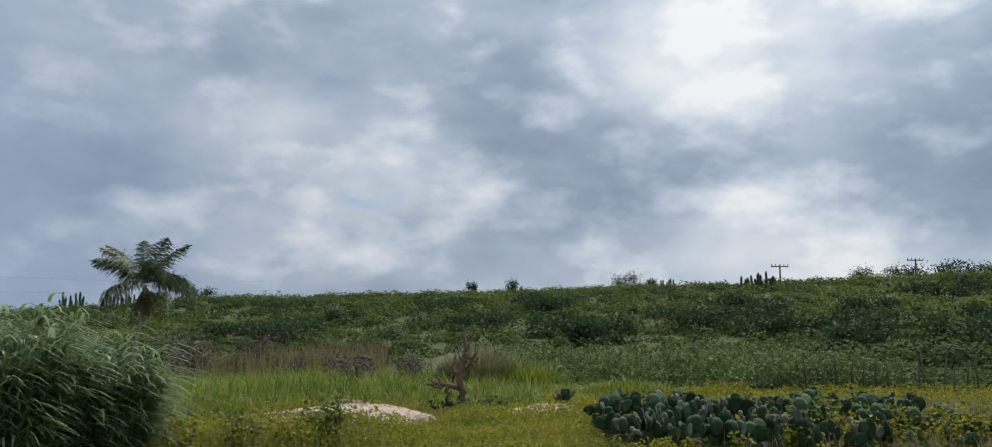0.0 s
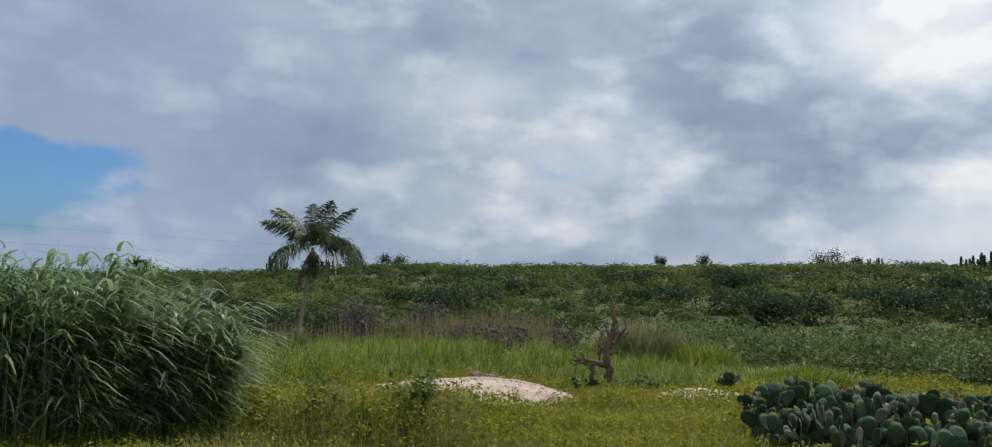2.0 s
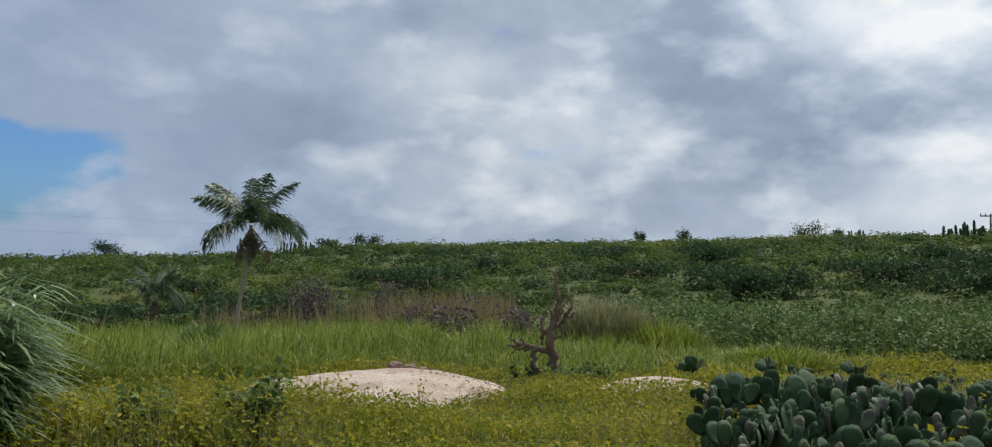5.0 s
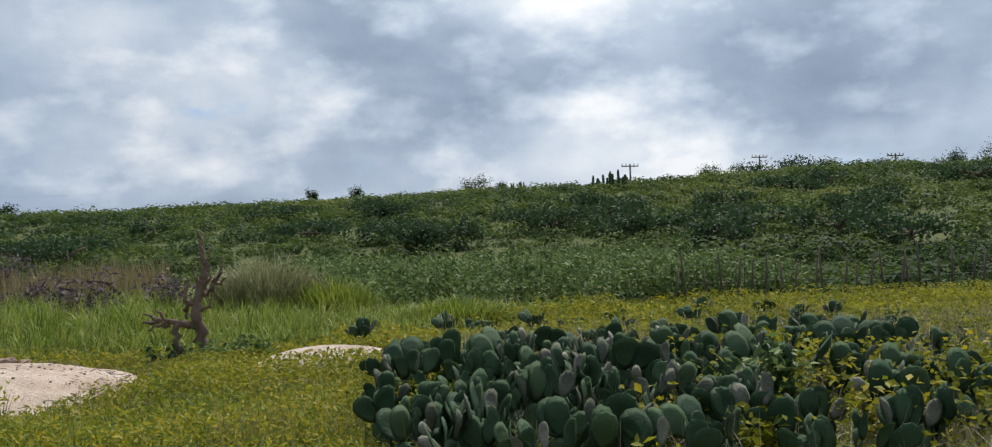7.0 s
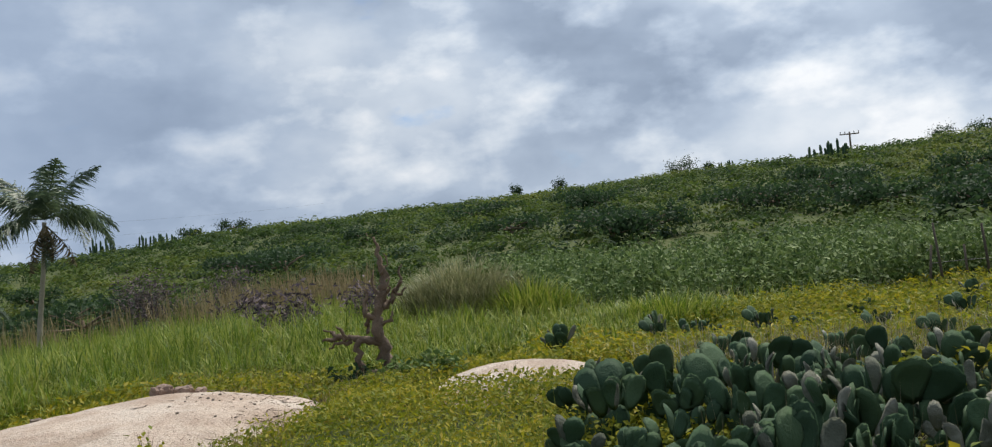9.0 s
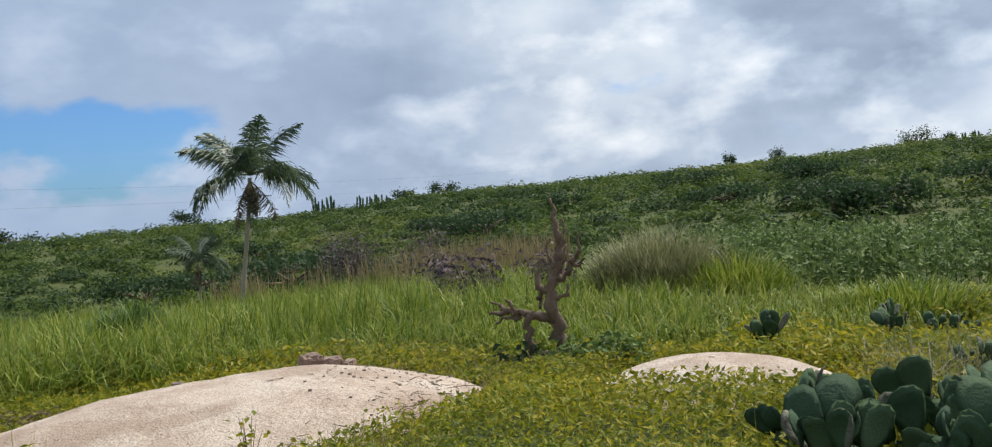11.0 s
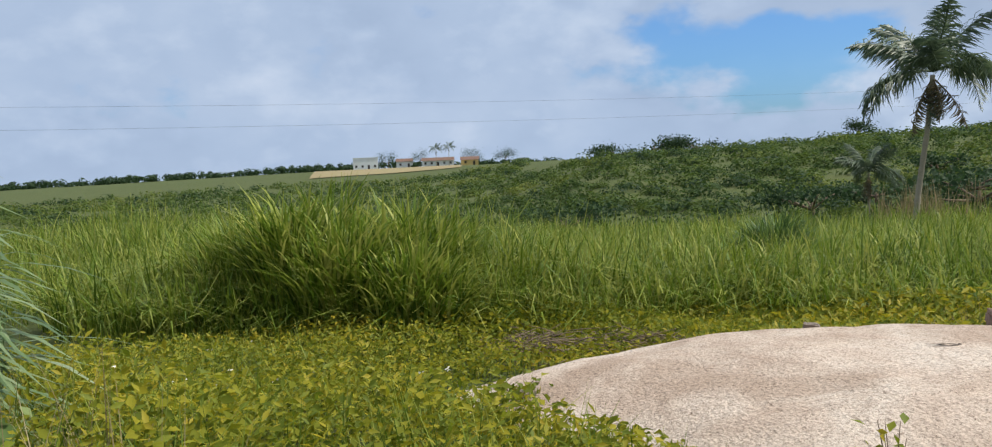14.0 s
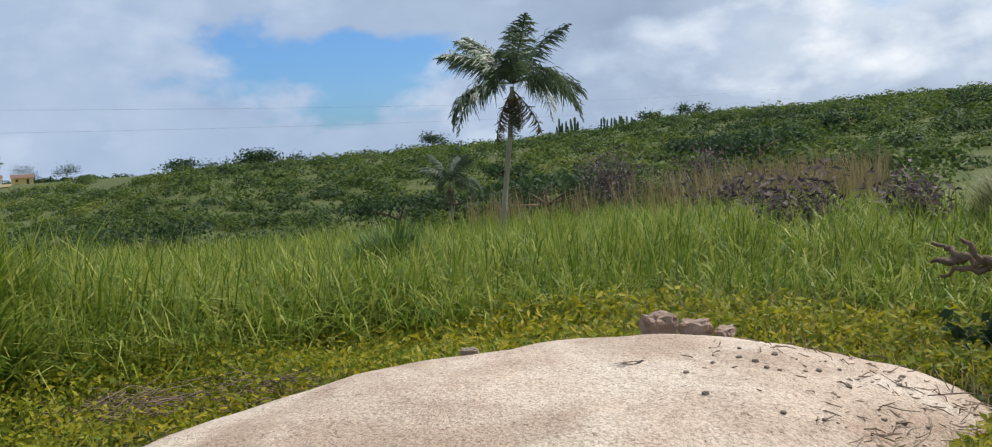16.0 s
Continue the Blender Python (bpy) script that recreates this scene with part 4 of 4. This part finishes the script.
def palm(name, x, y, trunk_h, lean, size, label, seed, fronds=19, dry=9):
    rng = random.Random(seed)
    holder = new(name)
    holder.location = (x, y, float(land(x, y)) - 0.05)
    crown = Vector((lean[0] * trunk_h, lean[1] * trunk_h, trunk_h))
    line = smooth_line([(0, 0, 0), (crown.x * 0.3, crown.y * 0.3, trunk_h * 0.33), (crown.x * 0.75, crown.y * 0.75, trunk_h * 0.7), tuple(crown)], 8)
    v, f = tube(line, np.linspace(0.06, 0.045, len(line)) * size * (1 + 0.06 * np.cos(np.arange(len(line)) * math.pi)), 10, 0.05, seed)
    part("trunk", mesh_from("trunk", v, f, M_TRUNK, True), None, holder)
    green = [frond_mesh(1.8 * size, d, 70, 0.40 * size, M_FROND, seed + i) for i, d in enumerate((0.45, 0.65, 0.85, 1.0))]
    brown = [frond_mesh(1.35 * size, d, 30, 0.3 * size, M_FRONDDRY if i == 1 else M_FROND, seed + 9 + i, 0.5) for i, d in enumerate((0.2, 0.35))]
    rises = [i / (fronds - 1) for i in range(fronds)]
    rng.shuffle(rises)
    for i, up in enumerate(rises):
        ob = part("frond", green[min(3, int((1 - up) * 4))], None, holder)
        ob.matrix_local = Matrix.Translation(crown + Vector((0, 0, 0.1))) @ pose(0, 0, 0, 0, 0, 360 * i * 0.381 + rng.uniform(-15, 15)) @ pose(0, 0, 0, rng.uniform(-20, 20), 16 - 60 * up, 0)
    for i in range(dry):
        ob = part("frond", rng.choice(brown), None, holder, "withered hanging frond")
        ob.matrix_local = Matrix.Translation(crown - Vector((0, 0, 0.08))) @ pose(0, 0, 0, 0, 0, 360 * i * 0.381) @ pose(0, 0, 0, 0, rng.uniform(66, 102), 0) @ Matrix.Scale(rng.uniform(0.6, 0.95), 4)
    return tagged(holder, label, "palm tree", group="palms")


palm("palm_tree", -14.5, 35.6, 4.5, (0.09, 0.07), 1.42, "slender feather palm with drooping dark fronds", 5)
palm("palm_tree", -29.0, 54.0, 2.4, (0.0, 0.0), 1.2, "small distant feather palm above the bushes", 6, 14, 3)


# ---- the hillside ----
def at(az, r):
    return EYE_X + r * math.sin(radians(az)), EYE_Y + r * math.cos(radians(az))


def hill_bushes():
    """The scrub on the hill, uncountable low thorn bushes."""
    rng = np.random.default_rng(55)
    pieces, dark = [], []
    n = 7600
    az = rng.uniform(-92, 62, n)
    r = 36 + 112 * rng.uniform(0, 1, n) ** 0.85
    r = np.where(az < -55, 36 + 200 * rng.uniform(0, 1, n) ** 1.3, r)
    # and the thicket just behind the stick fence
    az = np.concatenate([az, rng.uniform(10, 48, 420)])
    r = np.concatenate([r, rng.uniform(22, 42, 420)])
    for a, d in zip(az, r):
        x, y = at(a, d)
        if (y < 40 and -18 < x < 8) or (y < 30.5 and 8 <= x < 22):
            continue
        if a < -60 and d > 215:
            continue
        rad = rng.uniform(0.5, 1.4) * (0.6 + d / 180)
        h = rad * rng.uniform(0.45, 0.8)
        k = int(30 + 52 * min(1, 45 / d))
        th, u = rng.uniform(0, 6.28, k), rng.uniform(-0.15, 1, k)
        dirs = np.stack([np.cos(th) * np.sqrt(1 - np.clip(u, 0, 1) ** 2), np.sin(th) * np.sqrt(1 - np.clip(u, 0, 1) ** 2), u], 1)
        c = np.array([x, y, float(land(x, y))]) + dirs * np.array([rad, rad, h]) * rng.uniform(0.72, 1.08, k)[:, None]
        leaf = leaves(c, unit(dirs + np.array([0, 0, 0.35]) + rng.normal(0, 0.2, (k, 3))), rad * rng.uniform(0.14, 0.25, k), rng, 1.3)
        low = a < -25 and 42 < d < 75
        (dark if rng.uniform() < (0.5 if low else 0.1) else pieces).append(leaf)
    v, f = join(pieces)
    tagged(new("hillside_scrub", mesh_from("hillside_scrub", v, f, M_HILL)), "dense green thorn scrub covering the hillside", "bushes", kind="stuff")
    v, f = join(dark)
    tagged(new("dark_scrub", mesh_from("dark_scrub", v, f, M_DARK)), "darker bushes scattered through the scrub", "bushes", kind="stuff")


hill_bushes()


def tree(az, r, h, spread, label, seed, n=1100, material=None):
    """A small far tree: trunk, limbs and an uneven crown of leaf clumps."""
    x, y = at(az, r)
    rng = np.random.default_rng(seed)
    holder = new("hill_tree")
    holder.location = (x, y, float(land(x, y)))
    limbs = [tube([(0, 0, -0.3), (0.05, 0, h * 0.3), (0, 0, h * 0.6)], [0.14, 0.11, 0.07], 6)]
    lobes = []
    for i in range(6):
        a = rng.uniform(0, 6.28)
        p = np.array([spread * 0.6 * math.cos(a), spread * 0.6 * math.sin(a), h * rng.uniform(0.45, 0.88)])
        lobes.append(p)
        limbs.append(tube([(0, 0, h * 0.35), tuple(p * [0.5, 0.5, 0.8]), tuple(p)], [0.07, 0.05, 0.02], 5))
    v, f = join(limbs)
    part("trunk", mesh_from("trunk", v, f, M_BARK), None, holder)
    c = np.array(lobes)[rng.integers(0, 6, n)] + rng.normal(0, 1, (n, 3)) * np.array([spread * 0.22, spread * 0.22, h * 0.17])
    v, f = leaves(c, unit(rng.normal(0, 0.7, (n, 3)) + np.array([0, 0, 0.6])), rng.uniform(0.16, 0.36, n) * (0.35 + 0.12 * spread), rng, 1.3)
    part("crown", mesh_from("crown", v, f, material or M_DARK), None, holder)
    tagged(holder, label, "tree", group="ridge trees")


for k, (az, r, h, s) in enumerate([(8.2, 138, 3.4, 2.4), (9.6, 139, 2.0, 1.6), (22.8, 138, 2.8, 2.0), (25.0, 139, 2.7, 3.6), (28.3, 138, 3.1, 4.2), (30.0, 139, 2.2, 3.0), (38.4, 138, 4.2, 2.4), (36.4, 138, 2.6, 2.0), (-19.5, 138, 2.2, 2.4), (-22.0, 139, 1.7, 2.0), (-2.0, 139, 2.2, 1.1), (0.6, 139, 2.3, 1.1),
                                   (-44.0, 136, 2.2, 4.0), (-46.5, 137, 2.4, 4.6), (-49.0, 138, 2.0, 4.0), (-35.0, 137, 2.4, 2.4), (33.0, 139, 2.2, 2.0), (-56.5, 330, 5.0, 4.6), (-58.8, 440, 7.0, 6.0), (-62.0, 452, 8.0, 5.0), (-64.0, 455, 7.0, 6.4)]):
    tree(az, r, h, s, "small dark tree standing on the hill's crest", 400 + k)
for k, (az, r, h, s) in enumerate([(3.7, 51, 1.5, 2.8), (24.7, 43, 1.2, 2.2), (31.0, 46, 1.4, 2.4), (35.0, 42, 1.3, 2.4), (12.0, 56, 1.2, 2.6), (20.0, 50, 1.1, 2.4), (17.0, 62, 1.1, 2.6), (-36.0, 58, 1.8, 3.0), (-50.0, 60, 2.0, 3.4)]):
    tree(az, r, h, s, "rounded dark green tree within the scrub", 440 + k, 800)


slope = np.random.default_rng(91)
for k in range(30):
    az, r = float(slope.uniform(-60, 45)), float(slope.uniform(42, 80))
    tree(az, r, float(slope.uniform(1.0, 1.6)), float(slope.uniform(1.8, 3.4)), "rounded dark green tree within the scrub", 600 + k, 900)


def column_cactus(az, r, n, h, seed):
    """A group of upright ribbed cactus columns."""
    x, y = at(az, r)
    rng = random.Random(seed)
    holder = new("column_cactus")
    holder.location = (x, y, float(land(x, y)))
    for i in range(n):
        px, py, hh = rng.uniform(-2.2, 2.2), rng.uniform(-0.8, 0.8), h * rng.uniform(0.55, 1.0)
        lx = rng.uniform(-0.35, 0.35)
        v, f = tube(smooth_line([(px, py, -0.3), (px + lx * 0.7, py, hh * 0.5), (px + lx, py, hh)], 4), [0.13] * 8 + [0.06], 8, 0.06, seed + i)
        part("column", mesh_from("column", v, f, M_PAD, True), None, holder)
    tagged(holder, "group of tall dark upright column cactus on the crest", "cactus", group="column cactus")


for k, (az, r, n, h) in enumerate([(-27.0, 134, 16, 2.9), (-24.3, 137, 9, 2.1), (-23.0, 137, 8, 1.9), (10.6, 137, 8, 2.4), (15.8, 137, 7, 2.4), (16.5, 95, 14, 2.3), (-21.0, 138, 8, 2.0)]):
    column_cactus(az, r, n, h, 500 + 20 * k)


def candelabra_cactus(x, y):
    """A tall branching cactus: a stout trunk, arms that bend out and then rise."""
    rng = random.Random(61)
    holder = new("candelabra_cactus")
    holder.location = (x, y, float(land(x, y)))

    def ribbed(name, pts, r, seed):
        line = smooth_line(pts, 5)
        n = len(line)
        v, f = tube(line, [r * (0.8 + 0.2 * min(1, 4 * i / n)) * (0.55 if i == n - 1 else 1) for i in range(n)], 10, 0.0, seed)
        c = np.repeat(np.array(line), 10, axis=0)
        v[:len(c)] = c + (v[:len(c)] - c) * np.tile([1.15, 0.82], len(c) // 2)[:, None]
        part(name, mesh_from(name, v, f, M_PAD, True), None, holder)
    for k, (ox, h) in enumerate([(0.0, 3.0), (1.5, 4.7), (2.3, 3.4)]):
        ribbed("trunk", [(ox, 0, -0.3), (ox + 0.05, 0, h * 0.4), (ox - 0.04, 0, h * 0.75), (ox, 0, h)], 0.15, k)
        for j in range(5):
            side, z = (-1 if j % 2 else 1) * rng.uniform(0.35, 0.8), rng.uniform(0.7, 1.5)
            depth = rng.uniform(-0.5, 0.5)
            ribbed("arm", [(ox, 0, z), (ox + side * 0.7, depth * 0.7, z + 0.2), (ox + side, depth, z + 0.6), (ox + side * 1.05, depth, min(h * 0.95, z + rng.uniform(1.2, 2.0)))], 0.10, 10 * k + j)
    tagged(holder, "tall dark branching column cactus beyond the fence", "cactus")


candelabra_cactus(24.2, 34.4)


# ---- fence, poles, wires, far houses ----
def fence():
    rng = random.Random(9)
    holder = new("stick_fence")
    base = (9.2, 28.7, float(land(9.2, 28.7)))
    holder.location = base
    tops = []
    for i in range(40):
        x = 9.2 + i * 0.42 + rng.uniform(-0.1, 0.1)
        y = 28.2 + 0.06 * (x - 4) + rng.uniform(-0.15, 0.15)
        z, h, lean = float(land(x, y)), rng.uniform(0.9, 1.5), rng.uniform(-0.15, 0.15)
        p = np.array([x, y, z]) - np.array(base)
        v, f = tube([tuple(p - [0, 0, 0.15]), tuple(p + [lean * 0.5, 0, h * 0.5]), tuple(p + [lean, 0, h])], [0.035, 0.03, 0.024], 6, 0.15, i)
        part("post", mesh_from("post", v, f, M_FENCE, True), None, holder)
        tops.append(tuple(p + [lean * 0.6, 0, 0.6]))
    v, f = tube(tops, [0.006] * len(tops), 4)
    part("wire", mesh_from("wire", v, f, M_WIRE), None, holder, "slack wire strand")
    tagged(holder, "rough fence of grey wooden sticks and wire", "fence")


fence()


def utility_pole(az, r, h):
    x, y = at(az, r)
    holder = new("utility_pole")
    holder.location = (x, y, float(land(x, y)))
    v, f = tube([(0, 0, -0.5), (0, 0, h)], [0.16, 0.11], 8)
    part("pole", mesh_from("pole", v, f, M_FENCE, True), None, holder)
    v, f = tube([(-1.3, 0, h - 0.3), (1.3, 0.2, h - 0.3)], [0.09, 0.09], 4)
    part("crossarm", mesh_from("crossarm", v, f, M_FENCE), None, holder)
    for dx in (-1.2, -0.6, 0.6, 1.2):
        v, f = tube([(dx, 0, h - 0.22), (dx, 0, h + 0.05)], [0.05, 0.07], 6)
        part("insulator", mesh_from("insulator", v, f, M_WIRE), None, holder)
    tagged(holder, "weathered utility pole with a crossarm", "utility pole", group="utility poles")
    return np.array([x, y, float(land(x, y)) + h])


utility_pole(18.0, 132, 3.7)
utility_pole(25.8, 146, 4.4)
utility_pole(33.4, 139, 3.0)
p0 = utility_pole(-104.0, 52, 8.0)
for dz in (0.0, -1.0):
    x, y = at(-14.0, 139)
    p1 = np.array([x, y, float(land(x, y)) + 3.0 + 0.4 * dz])
    line = [tuple(p0 + (p1 - p0) * s + np.array([0, 0, dz - 5.5 * s * (1 - s)])) for s in np.linspace(0, 1, 20)]
    v, f = tube(line, [0.0045] * 20, 4)
    tagged(new("power_line", mesh_from("power_line", v, f, M_WIRE)), "thin dark power line sagging across the valley", "power line", group="power lines")


def house(az, r, w, d, h, wall, label, flat=False):
    x, y = at(az, r)
    z = float(land(x, y))
    holder = new("house")
    holder.matrix_world = pose(x, y, z, 0, 0, -az)

    def box(name, x0, x1, y0, y1, z0, z1, mat, slope=0.0):
        bm = bmesh.new()
        bmesh.ops.create_cube(bm, size=1)
        for v in bm.verts:
            v.co = Vector((x0 if v.co.x < 0 else x1, y0 if v.co.y < 0 else y1, z0 if v.co.z < 0 else z1))
            if slope and v.co.z > (z0 + z1) / 2 - 1e-6:
                v.co.y *= slope
        part(name, bm, mat, holder)
    box("wall", -w / 2, w / 2, -d / 2, d / 2, -1.0, h, wall)
    if flat:
        box("roof", -w / 2 - 0.2, w / 2 + 0.2, -d / 2 - 0.2, d / 2 + 0.2, h, h + 0.25, wall)
    else:
        box("roof", -w / 2 - 0.4, w / 2 + 0.4, -d / 2 - 0.5, d / 2 + 0.5, h, h + 1.5, M_ROOF, 0.08)
    n = max(2, int(w / 3))
    for i in range(n):
        cx = -w / 2 + (i + 0.5) * w / n
        if i == n // 2:
            box("door", cx - 0.5, cx + 0.5, -d / 2 - 0.05, -d / 2 + 0.1, 0, 2.1, M_OPENING)
        else:
            box("window", cx - 0.5, cx + 0.5, -d / 2 - 0.05, -d / 2 + 0.1, 1.0, 2.1, M_OPENING)
    tagged(holder, label, "house", group="far houses")


house(-58.9, 425, 8, 6, 2.6, M_WALLY, "yellow house beyond the bare field")
house(-60.9, 440, 15, 7, 2.7, M_WALLW, "long low house with a clay tile roof")
house(-65.4, 452, 12, 7, 5.5, M_WALLW, "two-storey white house on the skyline", True)
house(-63.0, 455, 8, 6, 3.0, M_WALLW, "small white house among trees")
palm("palm_tree", *at(-61.0, 432), 8.0, (0.02, 0), 2.4, "far palm beside the houses", 15, 12, 2)
palm("palm_tree", *at(-60.2, 430), 8.5, (0.02, 0), 2.4, "far palm above the tile roof", 16, 12, 2)


def bare_field():
    az = np.linspace(-68.5, -59.3, 40)
    rr = np.linspace(255, 425, 14)
    A, R = np.meshgrid(np.radians(az), rr, indexing="ij")
    R = R + 60 * np.clip((np.degrees(A) + 72) / 14, 0, 1) * (425 - R) / 170
    x, y = EYE_X + R * np.sin(A), EYE_Y + R * np.cos(A)
    vs = np.stack([x, y, land(x, y) + 0.25], 2).reshape(-1, 3)
    i, k = np.meshgrid(np.arange(39), np.arange(13), indexing="ij")
    q = np.stack([i * 14 + k, i * 14 + k + 1, (i + 1) * 14 + k + 1, (i + 1) * 14 + k], 2).reshape(-1, 4)
    tagged(new("bare_field", mesh_from("bare_field", vs, q, M_FIELD, True)), "tan ploughed field below the far houses", "field", kind="structure")


bare_field()


def far_tree_line():
    """The line of distant trees along the far side of the plain."""
    rng = np.random.default_rng(17)
    pieces = []
    for _ in range(420):
        az, d = rng.uniform(-98, -50), rng.uniform(452, 475)
        if az > -54 and rng.uniform() < 0.5:
            continue
        x, y = at(az, d)
        rad, h, k = rng.uniform(1.5, 3.4), rng.uniform(0.9, 3.2), 34
        dirs = unit(rng.normal(0, 1, (k, 3)))
        c = np.array([x, y, float(land(x, y)) + h * 0.6]) + dirs * np.array([rad, rad, h * 0.6])
        pieces.append(leaves(c, dirs, rng.uniform(0.6, 1.3, k), rng, 1.3))
    v, f = join(pieces)
    tagged(new("far_trees", mesh_from("far_trees", v, f, M_DARK)), "line of distant dark trees on the horizon", "trees", kind="stuff")


far_tree_line()


# ---- loose things on and round the rock ----
def stone(name, x, y, size, seed, label, group="", material=None, sink=0.3, squash=(1, 0.75, 0.6)):
    rng = random.Random(seed)
    bm = bmesh.new()
    bmesh.ops.create_icosphere(bm, subdivisions=3, radius=1)
    off = Vector((rng.uniform(0, 50), rng.uniform(0, 50), 0))
    for v in bm.verts:
        c = v.co.normalized()
        b = Vector([math.copysign(abs(q) ** 0.62, q) for q in c])
        v.co = b * (0.85 + 0.3 * noise.noise(c * 1.8 + off) + 0.28 * noise.noise(c * 4 + off))
        v.co = Vector((v.co.x * squash[0], v.co.y * squash[1], v.co.z * squash[2])) * size / 2
    me = bpy.data.meshes.new(name)
    bm.to_mesh(me)
    bm.free()
    me.materials.append(material or M_STONE)
    ob = new(name, me)
    z = float(land(x, y))
    for i in (0, 1):
        zr, rho = rock_height(np.array([x]), np.array([y]), i)
        if rho[0] < 1.1:
            z = max(z, float(zr[0]))
    ob.matrix_world = pose(x, y, z + size * squash[2] * (0.5 - sink), rng.uniform(-8, 8), rng.uniform(-8, 8), rng.uniform(0, 360))
    tagged(ob, label, "stone", group=group)


stone("stone_block", -3.5, 20.0, 0.3, 3, "rough reddish stone block on the rock's edge", "loose stones", squash=(1, 0.8, 0.85), sink=0.15)
stone("stone_block", -3.22, 19.97, 0.27, 4, "cracked grey-pink stone lying on the rock", "loose stones", squash=(1, 0.7, 0.6), sink=0.2)
stone("stone_block", -2.98, 19.93, 0.17, 5, "small broken stone next to larger blocks", "loose stones", sink=0.2)
rr = random.Random(21)
for k in range(34):
    stone("pebble", -2.2 + rr.gauss(0, 0.55), 18.9 + rr.gauss(0, 0.5), rr.uniform(0.018, 0.045), 40 + k, "small dark pebble on the pale rock", "pebbles", M_PEBBLE)
stone("stone_block", -4.55, 19.0, 0.14, 77, "small brown stone at the rock's rim", "loose stones", M_PEBBLE, 0.2)


def debris():
    """Flakes, twigs and dead litter gathered on the rock's right flank and round its edge."""
    rng = np.random.default_rng(70)
    pieces = []
    spots = [(-1.6, 18.5, 0.25, 110), (-1.45, 19.3, 0.3, 120), (-2.2, 19.3, 0.4, 40), (-6.7, 17.7, 0.3, 420), (-6.1, 18.5, 0.25, 260), (-2.0, 17.6, 0.35, 16), (-0.7, 20.6, 0.5, 60)]
    for cx, cy, s, n in spots:
        for _ in range(n):
            x, y, a = cx + rng.normal(0, s), cy + rng.normal(0, s * 0.8), rng.uniform(0, 6.28)
            z = float(land(x, y))
            zr, rho = rock_height(np.array([x]), np.array([y]), 0)
            z = max(z, float(zr[0])) if rho[0] < 1.1 else z + rng.uniform(0.03, 0.2)
            L = rng.uniform(0.04, 0.2) if rng.uniform() < 0.85 else rng.uniform(0.2, 0.4)
            d = np.array([math.cos(a), math.sin(a), rng.normal(0, 0.18)]) * L
            p = np.array([x, y, z + 0.012])
            pieces.append(tube([tuple(p), tuple(p + d * 0.5 + rng.normal(0, 0.012, 3)), tuple(p + d)], [0.003, 0.004, 0.002], 4))
    v, f = join(pieces)
    tagged(new("dry_twigs", mesh_from("dry_twigs", v, f, M_TWIG)), "dry twigs and dead litter round the rock", "twigs", kind="stuff")


debris()
